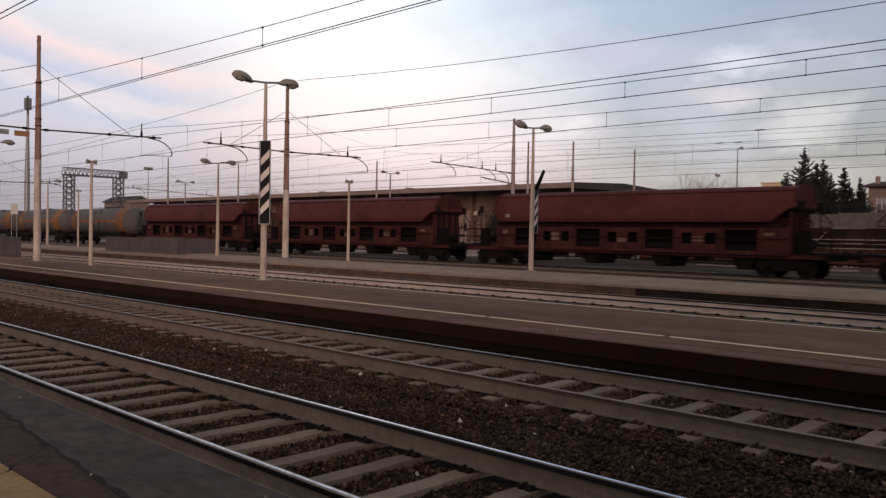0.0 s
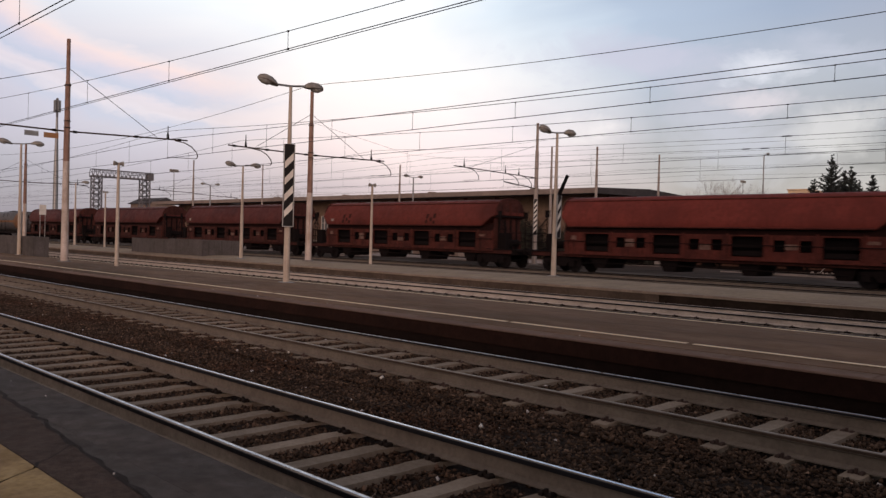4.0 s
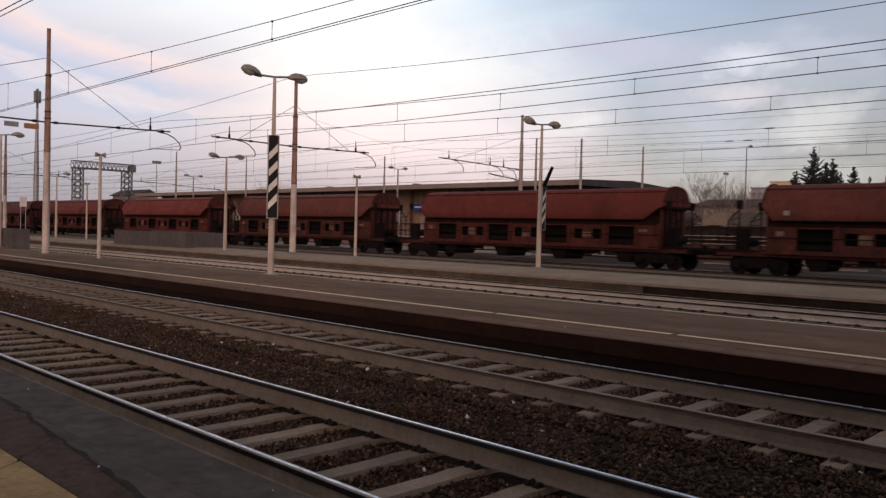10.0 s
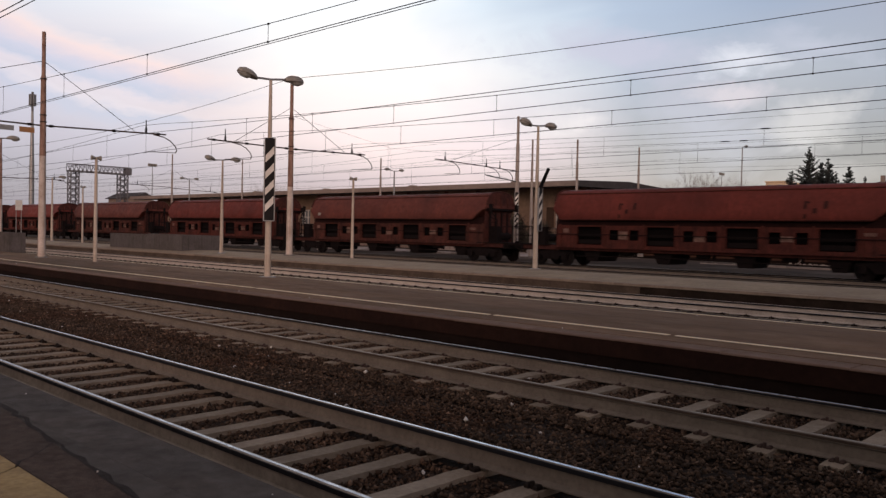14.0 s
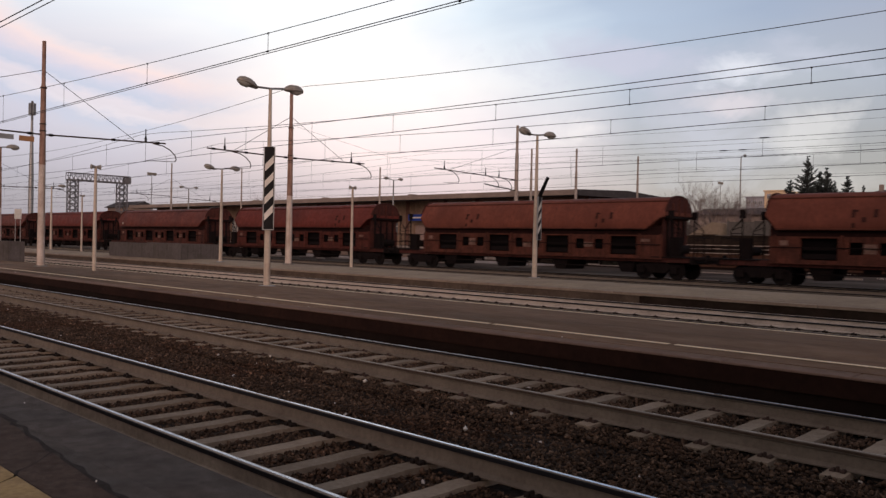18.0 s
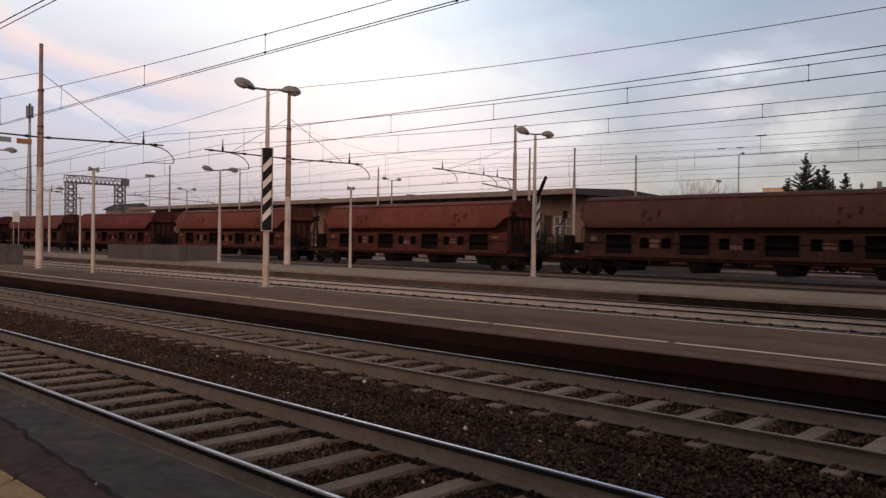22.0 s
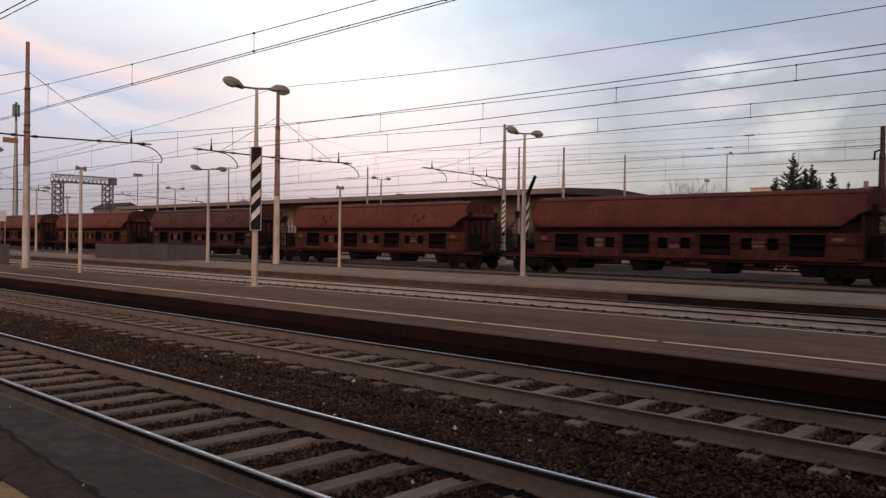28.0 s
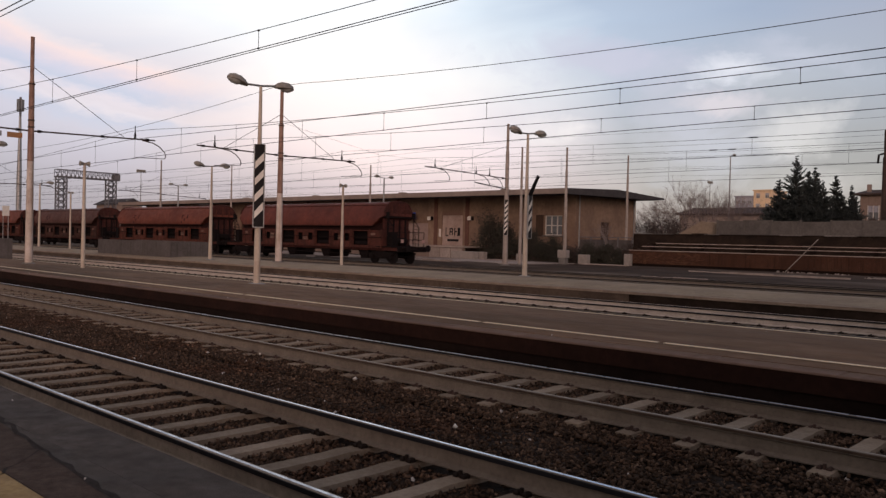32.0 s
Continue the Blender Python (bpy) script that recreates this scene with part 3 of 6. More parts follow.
def build_ground():
    xs = [-2500, -900, -500, -330] + [-300 + 6 * i for i in range(56)] + [60, 200, 900, 2500]
    ys = [-900, -200, -40, 0, 3, 6, 9, 12, 15, 18, 21, 24, 27, 30, 33, 36, 39, 41, 43, 45, 47, 50, 54, 58, 62, 68, 76, 90, 120, 200, 500, 1200, 2600]
    rnd = random.Random(4)
    g = Solid()
    v = [(x, y, ground_height(y) + (rnd.uniform(-0.03, 0.03) if 41 < y < 90 else 0)) for y in ys for x in xs]
    n = len(xs)
    f = [(j * n + i, j * n + i + 1, (j + 1) * n + i + 1, (j + 1) * n + i) for j in range(len(ys) - 1) for i in range(n - 1)]
    g.add(v, f)
    setting("ground", g, M["yard"], "dark gravelly railway yard ground", "ground")
    for i, (a, b) in enumerate(((P1_EDGE + 0.08, P2_NEAR - 0.04), (P2_FAR + 0.04, P3_NEAR - 0.04), (P3_FAR + 0.04, 40.6))):
        s = Solid()
        nx, ny = 300, int((b - a) / 0.35)
        rnd = random.Random(i)
        vv = [(WEST + (EAST - WEST) * (k / nx) ** 0.6, a + (b - a) * j / ny, BED + rnd.uniform(-0.012, 0.022)) for j in range(ny + 1) for k in range(nx + 1)]
        s.add(vv, [(j * (nx + 1) + k, j * (nx + 1) + k + 1, (j + 1) * (nx + 1) + k + 1, (j + 1) * (nx + 1) + k) for j in range(ny) for k in range(nx)])
        if i == 2:
            path = Solid()
            for k in range(90):
                x0 = -150 + 1.8 * k
                lo, hi = 39.5 + rnd.uniform(-0.25, 0.25), 40.9 + rnd.uniform(-0.4, 0.5)
                path.add([(x0, lo, BED + 0.03), (x0 + 1.78, lo + 0.05, BED + 0.03), (x0 + 1.78, hi - 0.08, BED + 0.05), (x0, hi, BED + 0.05), (x0, lo, BED - 0.1), (x0 + 1.78, lo + 0.05, BED - 0.1), (x0 + 1.78, hi - 0.08, BED - 0.1), (x0, hi, BED - 0.1)], [(0, 1, 2, 3), (7, 6, 5, 4), (0, 4, 5, 1), (1, 5, 6, 2), (2, 6, 7, 3), (3, 7, 4, 0)])
            setting("gravel_path", path, M["pale_gravel"], "pale gravel path beyond the freight track", "path")
            apron = Solid()
            for k in range(48):
                x0 = -128 + 1.9 * k
                lo, hi = 45.6 + rnd.uniform(-0.5, 0.5) + max(0, x0 + 58) * 0.07, 53.9 + rnd.uniform(-0.2, 0.2)
                z = ground_height(50) + 0.035 + rnd.uniform(-0.004, 0.004)
                apron.box(x0, lo, z - 0.2, x0 + 1.895, hi, z)
            setting("yard_apron", apron, M["apron"], "pale dusty concrete apron before the loading platform", "pavement")
        if i == 0:
            # dark strip laid where the gap beside the wall lies in shade
            strip = Solid()
            for k in range(120):
                x0 = -100 + k
                strip.box(x0, P2_NEAR - 0.62 + rnd.uniform(-0.06, 0.06), BED - 0.1, x0 + 1.0, P2_NEAR + 0.04, BED + 0.035)
            setting("oily_strip", strip, M["oily_shaded_ballast"], "dark oily ballast along the platform wall, shade in its colour", "ballast")
        setting("ballast_%d" % (i + 1), s, M["ballast_bed"], "brown crushed-stone ballast bed between the rails", "ballast")


build_ground()


def coping_row(base, y0, y1, west, east, mat="coping", low=0.17):
    """Edge stones, one by one near the camera, joined beyond."""
    stone = Solid().box(-0.745, 0, low, 0.745, y1 - y0, 0.25, 0.012).mesh("coping_stone", M[mat])
    rest = Solid()
    rnd = random.Random(int(y0 * 100))
    x = east
    while x > west:
        if -62 < x < 4:
            part("coping_stone", stone, None, base, at=pose(x - 0.75, y0 + rnd.uniform(-0.006, 0.006), rnd.uniform(-0.004, 0.004)))
        else:
            rest.box(x - 1.495, y0, low, x - 0.005, y1, 0.25)
        x -= 1.5
    tagged(part("coping_row", rest, M[mat], base, "far coping stones"), kind="stuff")


def platform_block(name, y0, y1, crown, label, side_near, side_far, west=WEST, east=EAST + 10):
    """A platform with coping stones along both edges and a crowned asphalt top."""
    base = thing(name, label, "platform", kind="structure")
    s = Solid()
    mid = (y0 + y1) / 2
    prof = [(y0 + 0.42, 0.10), (y1 - 0.42, 0.10), (y1 - 0.42, 0.254), (mid + 0.6, 0.254 + crown), (mid - 0.6, 0.254 + crown), (y0 + 0.42, 0.254)]
    s.prism(prof, "x", west, east)
    part("surface", s, M["asphalt_red"] if crown < 0.09 else M["asphalt_pale"], base, "worn brownish asphalt surface")
    for n, (a, b, mat) in enumerate(((y0, y0 + 0.415, side_near), (y1 - 0.415, y1, side_far))):
        if mat is M["kerb_light"]:
            part("side_wall", Solid().box(west, a + 0.03, BED - 0.25, -12.6, b - 0.05, 0.168), mat, base, "pale concrete platform side wall")
            part("side_wall", Solid().box(-12.6, a + 0.05, BED - 0.25, east, b - 0.05, 0.168), M["kerb_dark"], base, "darker concrete platform side wall, east part")
        else:
            low = 0.0 if mat is M["shaded_red"] else BED - 0.25
            part("side_wall", Solid().box(west, a + (0.012 if mat is M["shaded_red"] else 0.05), low, east, b - 0.05, 0.222 if mat is M["shaded_red"] else 0.168), mat, base, "dark platform side wall, shade in its colour")
            # lower course painted darker still for the shade at the wall foot
            if mat is M["shaded_red"]:
                part("side_footing", Solid().box(west, a + 0.055, BED - 0.25, east, b - 0.05, low - 0.001), M["dark_wall"], base, "near-black foot of the platform wall, shade in its colour")
    if crown < 0.09:
        coping_row(base, y0, y0 + 0.413, west, east, "edge_asphalt", 0.225)
    else:
        coping_row(base, y0, y0 + 0.413, west, east, "edge_stone")
    coping_row(base, y1 - 0.413, y1, west, east)
    return base


P2 = platform_block("platform_2", P2_NEAR, P2_FAR, 0.07, "low asphalt platform between two pairs of tracks", M["shaded_red"], M["dark_wall"])
P3 = platform_block("platform_3", P3_NEAR, P3_FAR, 0.10, "narrow asphalt platform with lamp posts and masts", M["kerb_light"], M["dark_wall"])
# unseen wall in two heights, added behind the camera to block sun on the right
setting("wall_south", Solid().box(3.0, -4.9, 0.2, 12.5, -4.5, 7.0).box(12.503, -4.9, 0.2, 64, -4.5, 16.0), M["stucco"], "unseen wall behind the camera, added to shade the right side", "wall")
P1 = thing("platform_1", "dark patched asphalt platform beside the rails", "platform", kind="structure")
part("surface", Solid().box(-120, -40, 0.10, 30, P1_EDGE - 0.42, 0.25), M["asphalt"], P1, "dark patched asphalt")
part("side_wall", Solid().box(-120, P1_EDGE - 0.40, BED - 0.2, 30, P1_EDGE - 0.05, 0.168), M["dark_wall"], P1)

part("edge_strip", Solid().box(-120, P1_EDGE - 0.418, 0.17, 30, P1_EDGE, 0.25), M["asphalt"], P1, "smooth asphalt edge strip")


def seam(parent, pts, w, seed, label):
    """A crooked dark seam in the asphalt."""
    rnd = random.Random(seed)
    s = Solid()
    fine = []
    for (ax, ay), (bx, by) in zip(pts, pts[1:]):
        n = max(2, int(math.hypot(bx - ax, by - ay) / 0.12))
        fine += [(ax + (bx - ax) * k / n + rnd.uniform(-0.018, 0.018), ay + (by - ay) * k / n + rnd.uniform(-0.02, 0.02)) for k in range(n)]
    left = [(x, y + w * rnd.uniform(0.2, 1.0), 0.2545) for x, y in fine]
    right = [(x, y - w * rnd.uniform(0.2, 1.0), 0.2545) for x, y in fine]
    n = len(fine)
    s.add(left + right, [(k, k + 1, n + k + 1, n + k) for k in range(n - 1)])
    part("seam", s, M["tar"], parent, label)


old = Solid()
edge = ((-14, 2.26), (-9.0, 2.18), (-6.4, 2.04), (-5.4, 1.96), (-4.6, 1.91), (-3.9, 1.84), (-2.5, 1.88), (0.5, 1.93), (8.0, 1.95))
for (xa, ya), (xb, yb) in zip(edge, edge[1:]):
    old.add([(xa, 1.63, 0.20), (xb, 1.63, 0.20), (xb, yb, 0.20), (xa, ya, 0.20), (xa, 1.63, 0.253), (xb, 1.63, 0.253), (xb, yb, 0.253), (xa, ya, 0.253)], [(4, 5, 6, 7), (3, 2, 1, 0), (0, 1, 5, 4), (2, 3, 7, 6), (1, 2, 6, 5), (3, 0, 4, 7)])
part("old_asphalt", old, M["asphalt_old"], P1, "rougher brown strip of older asphalt")
seam(P1, [(-14, 2.28), (-9.0, 2.2), (-6.4, 2.06), (-5.4, 1.98), (-4.6, 1.93), (-3.9, 1.86), (-2.5, 1.9), (0.5, 1.95)], 0.032, 3, "dark tar seam along the platform edge")
seam(P1, [(-5.35, 1.95), (-5.1, 1.72), (-4.95, 1.60), (-4.6, 1.2)], 0.014, 5, "thin crack across the asphalt")

# tactile and safety lines
def painted(name, y0, y1, x0, x1, z, mat, label, parent):
    s = Solid().box(x0, y0, z, x1, y1, z + 0.004)
    return part(name, s, mat, parent, label)


painted("yellow_line", 0.85, 1.62, -40, 12, 0.2505, M["yellow_line"], "broad worn yellow safety line", P1)
for a, b in ((-300, -40), (-39.9, -16.2), (-16.05, -8.97), (-8.86, -5.65), (-5.54, 14)):
    painted("yellow_line", 10.28, 10.38, a, b, 0.2545 + 0.07 * (10.38 - 9.92) / 1.3, M["line_pale"], "thin worn yellow safety line", P2)
painted("yellow_line", 13.76, 13.85, -300, 14, 0.2545, M["line_pale"], "thin worn yellow safety line", P2)


# ---- tracks ----
def rail_profile(y, top):
    """Half profile points of a flat-bottomed rail, foot at -0.172."""
    return [(y - 0.07, -0.172), (y + 0.07, -0.172), (y + 0.07, -0.160), (y + 0.012, -0.140), (y + 0.009, -0.045), (y + 0.034, -0.034), (y + 0.035, -0.006), (y + 0.028, 0.0 - top), (y - 0.028, 0.0 - top), (y - 0.035, -0.006), (y - 0.034, -0.034), (y - 0.009, -0.045), (y - 0.012, -0.140), (y - 0.07, -0.160)]


SLEEPER = Solid()
SLEEPER.loft([[(-0.088 - s, y, z0), (0.088 + s, y, z0), (0.088, y, z1), (-0.088, y, z1)] for y, z0, z1, s in ((-1.02, -0.38, -0.21, 0.03), (-0.45, -0.38, -0.188, 0.03), (-0.3, -0.38, -0.196, 0.03), (0.3, -0.38, -0.196, 0.03), (0.45, -0.38, -0.188, 0.03), (1.02, -0.38, -0.21, 0.03))])
SLEEPER_MESH = SLEEPER.mesh("sleeper", M["concrete"])


def build_track(i, yc, shine, near):
    base = thing("track_%d" % (i + 1), "railway track with steel rails on concrete sleepers in ballast", "railway track", kind="structure")
    for y in (yc - GAUGE / 2, yc + GAUGE / 2):
        # the rail nearest the platform gets the copy brightened for bounced light
        r = part("rail", Solid().prism(rail_profile(y, 0.0), "x", WEST, EAST), M["rail_pale"] if i in (2, 3) else M["rail_bounce"] if i == 0 and y < yc else M["rail_side"], base, "rusty steel rail")
        low = -0.028 if i == 1 else -0.040
        # railhead sides carry their shade as a darker colour
        part("railhead", Solid().prism([(y - 0.036, low), (y + 0.036, low), (y + 0.037, -0.007), (y + 0.03, -0.002), (y - 0.03, -0.002), (y - 0.037, -0.007)], "x", WEST, EAST), M["rail_brown"] if i == 1 and y < yc else M["rail_black"], r, "dark side of the railhead, shade in its colour")
        part("running_surface", Solid().prism([(y - 0.014, -0.004), (y + 0.020, -0.004), (y + 0.016, 0.001), (y - 0.011, 0.001)], "x", WEST, EAST), M["rail_semi"] if (i == 0 and y < yc) or (i == 1 and y > yc) else shine, r, "polished running surface of the rail")
    first = (-8.989 % 0.6) if i == 0 else (-8.897 % 0.6)
    clips, rest = Solid(), Solid()
    k = 0
    x = EAST - (EAST - first) % 0.6
    while x > -250:
        if near and x > -80 and x < 3:
            part("sleeper", SLEEPER_MESH, None, base, at=pose(x, yc, 0.028 if i == 1 else 0.0))
        elif x > -150:
            rest.box(x - 0.14, yc - 1.25, -0.3, x + 0.14, yc + 1.25, -0.2)
        if x > (-110 if near else -70) and i < 4:
            for y in (yc - GAUGE / 2, yc + GAUGE / 2):
                for s in (-1, 1):
                    top = -0.158 if i != 1 else -0.150
                    clips.box(x - 0.06, y + s * 0.10 - 0.035, -0.21, x - 0.02, y + s * 0.10 + 0.035, top, 0.012)
                    clips.box(x + 0.02, y + s * 0.10 - 0.035, -0.21, x + 0.06, y + s * 0.10 + 0.035, top, 0.012)
                    clips.tube([(x, y + s * 0.11, -0.2), (x, y + s * 0.11, top + 0.02)], 0.016, 6)
        x -= 0.6
    if rest.v:
        tagged(part("sleeper_row", rest, M["timber"] if i > 3 else M["concrete"], base, "far weathered sleepers"), kind="stuff")
    if clips.v:
        tagged(part("rail_fastenings", clips, M["mast_dark"] if i == 1 else M["clip"], base, "dark iron rail clips"), kind="stuff")


for i, yc in enumerate(TRACKS):
    build_track(i, yc, M["rail_top"] if i == 0 else M["rail_worn"] if i == 1 else M["rail_dull"], i < 2)


# ---- masts, posts and overhead line ----
def mast_thing(x, y, z0, top, split, r=0.17, label="", lower="mast_white", upper="mast_rust"):
    base = thing("catenary_mast", label or "tall tapered steel catenary mast, whitewashed below and rusty above", "catenary mast", pose(x, y, z0), "catenary masts")
    h = top - z0
    part("lower_shaft", Solid().tube([(0, 0, -0.05), (0, 0, split)], [r, r * 0.84], 12), M[lower], base, "whitewashed lower shaft", True)
    part("upper_shaft", Solid().tube([(0, 0, split), (0, 0, h * 0.8), (0, 0, h * 0.81), (0, 0, h)], [r * 0.84, r * 0.66, r * 0.52, r * 0.5], 12), M[upper], base, "rusty upper shaft", True)
    part("foot", Solid().tube([(0, 0, -0.04), (0, 0, 0.06)], [r * 1.9, r * 1.5], 12), M["pale_concrete"], base, "concrete foot")
    if upper == "mast_rust":
        for q in (0.60, 0.63, 0.79):
            part("collar", Solid().tube([(0, 0, h * q), (0, 0, h * q + 0.05)], r * 0.86, 12), M["mast_dark"], base)
    return base


def insulator(s, x, y, z, n=5):
    for k in range(n):
        s.tube([(x, y, z + 0.06 * k), (x, y, z + 0.06 * k + 0.03)], [0.07, 0.045], 8)


def hanger(base, y, z_boom, z_contact, turn=1):
    """Insulator on a boom, curved pull-off and registration arm for the wire at y."""
    c = Solid()
    p0 = Vector((0, y + turn * 0.45, z_boom - 0.03))
    c.tube([p0 + Vector((0, -0.12 * turn, 0)), p0 + Vector((0, 0.35 * turn, -0.06)), p0 + Vector((0, 0.66 * turn, -0.20)), p0 + Vector((0, 0.90 * turn, -0.42)), p0 + Vector((0, 0.96 * turn, -0.60)), p0 + Vector((0, 0.90 * turn, -0.70))], 0.024, 8)
    part("pull_off", c, M["boom_brown"], base, "curved pull-off tube")
    d = Solid().tube([p0 + Vector((0, 0.9 * turn, -0.70)), (0, y, z_contact + 0.03)], 0.016, 6)
    part("registration_arm", d, M["galv"], base)
    e = Solid()
    insulator(e, 0, y, z_boom + 0.03, 3)
    e.tube([(0, y, z_boom), (0, y, z_boom + 0.24), (0, y, z_boom + 0.27), (0, y, z_boom + 0.56)], [0.05, 0.035, 0.024, 0.02], 6)
    part("insulator", e, M["iron"], base, "dark ribbed insulator")


def bracket(base, h, reach, z_arm, rise, z_contact, stay_z, over=0.9):
    """A boom on a mast with its stay and a hanger for the wire. reach: signed y from the mast."""
    s = 1 if reach > 0 else -1
    L = abs(reach)
    b = Solid()
    b.tube([(0, 0, z_arm), (0, s * (L + over), z_arm + rise)], 0.032, 8)
    part("boom", b, M["boom_brown"], base, "dark brown steel boom")
    for q in (0.06, 0.55, 0.93):
        yq, zq = s * (L + over) * q, z_arm + rise * q
        part("boom_clamp", Solid().tube([(0, yq - 0.07, zq), (0, yq + 0.07, zq)], 0.055, 8), M["iron"], base, "dark clamp on the boom")
    hanger(base, s * L, z_arm + rise * L / (L + over), z_contact)
    g = Solid().tube([(0, 0, stay_z), (0, s * (L - 0.5), z_arm + rise * 0.8 + 0.04)], 0.012, 5)
    part("stay_wire", g, M["wire"], base)


def stripe_bars(b, zb, zt, w, x, n):
    """White slanting bars on the front and back of a board."""
    step = (zt - zb) / n
    y0, y1 = -w / 2 + 0.015, w / 2 - 0.015
    for k in range(1, n):
        z = zb + step * (k - 0.3)
        for x0, x1 in ((x + 0.02, x + 0.025), (x - 0.025, x - 0.02)):
            s = Solid().loft([[(q, y0, z - 0.09), (q, y1, z + 0.15), (q, y1, z + 0.36), (q, y0, z + 0.10)] for q in (x0, x1)])
            part("white_stripe", s, M["white"], b, "white slanting stripe")


def striped_board(parent, zb, zt, w, turn, off, n=5):
    """A tall narrow board with white slanting bars on black, clamped before a post."""
    b = part("board", Solid().box(off - 0.02, -w / 2, zb, off + 0.02, w / 2, zt), M["black"], parent, "tall narrow black board with white slanting stripes", at=pose(0, 0, 0, 0, 0, turn))
    f = Solid()
    for y in (-w / 2 - 0.012, w / 2 + 0.012):
        f.box(off - 0.03, y - 0.012, zb - 0.02, off + 0.03, y + 0.012, zt)
    f.box(off - 0.03, -w / 2, zb - 0.025, off + 0.03, w / 2, zb)
    part("frame", f, M["galv"], b, "thin pale frame")
    for z in (zb + 0.3, zt - 0.3):
        part("clamp", Solid().box(-0.01, -0.05, z, off - 0.021, 0.05, z + 0.06), M["galv"], b)
    stripe_bars(b, zb, zt, w, off, n)
    return b


XM = -33.5
m1 = mast_thing(XM, 11.72, 0.32, 9.15, 4.0, 0.145)
bracket(m1, 0, 15.91 - 11.72, 5.18, 0.16, 4.50, 7.7)
bracket(m1, 0, TRACKS[0] - 11.72, 5.18, 0.05, 4.45, 7.7, 0.5)
hanger(m1, 7.89 - 11.72, 5.2, 4.56)
part("number_sign", Solid().box(-0.02, -0.86, 4.86, 0.02, -0.32, 5.06), M["orange"], m1, "small orange number board hung below the boom")
part("number_sign", Solid().box(-0.02, -1.56, 4.88, 0.02, -1.06, 5.07), M["galv"], m1, "small grey number board hung below the boom")
m2 = mast_thing(XM, 23.35, 0.35, 8.85, 3.4, 0.17)
bracket(m2, 0, 19.71 - 23.35, 5.27, 0.05, 4.45, 7.3)
bracket(m2, 0, 27.2 - 23.35, 5.27, 0.1, 4.50, 7.3)
m4 = mast_thing(-76.6, 23.35, 0.35, 9.0, 3.4, 0.17)
bracket(m4, 0, 27.8 - 23.35, 5.3, 0.05, 4.5, 7.3)
bracket(m4, 0, 19.71 - 23.35, 5.3, 0.05, 4.5, 7.3)
m3 = mast_thing(-36.4, 44.5, 0.0, 9.95, 3.0, 0.19, "grey concrete catenary mast with a long boom over the track", "mast_grey", "mast_grey")
bracket(m3, 0, 37.2 - 44.5, 6.1, 0.2, 5.40, 8.4)
part("span_wire", Solid().tube([(0, 0, 6.9), (0.3, -12.3, 6.6), (2.9, -21.15, 7.25)], 0.006, 5), M["wire"], m3, "thin cross-span wire")
hanger(m3, 41.2 - 44.5, 6.16, 5.55)
hanger(m3, 42.6 - 44.5, 6.14, 5.6)
part("lower_arm", Solid().tube([(0, -3.4, 5.62), (0, -0.1, 5.35)], 0.035, 6), M["iron"], m3, "thin lower steel arm")
striped_board(m3, 2.1, 4.6, 0.23, -50, 0.24, 7)
for (x, y, top, rr) in ((-36.5, 46.3, 8.5, 0.13), (-36.6, 52.0, 9.05, 0.15), (-36.3, 60.5, 9.2, 0.14), (-55, 48, 8.2, 0.13), (-75.5, 46.5, 9.0, 0.12)):
    mast_thing(x, y, ground_height(y), top, 3.0, rr, "plain grey concrete pole in the yard", "mast_grey", "mast_grey")
m5 = mast_thing(-90, 46, ground_height(46), 10.2, 3.0, 0.16, "tall grey pole in the yard with two long booms", "mast_grey", "mast_grey")
bracket(m5, 0, 5.0, 6.2, -0.2, 5.2, 8.4)
bracket(m5, 0, -4.2, 6.3, 0.1, 5.2, 8.4)
big = mast_thing(-20.05, 74.0, ground_height(74), 11.7, 2.5, 0.38, "thick dark brown steel mast behind the concrete wall", "mast_dark", "mast_dark")
part("bracket_arm", Solid().tube([(-0.2, 0, 9.7), (-0.55, -0.1, 9.6), (-0.6, -0.1, 8.9)], 0.09, 6), M["iron"], big)


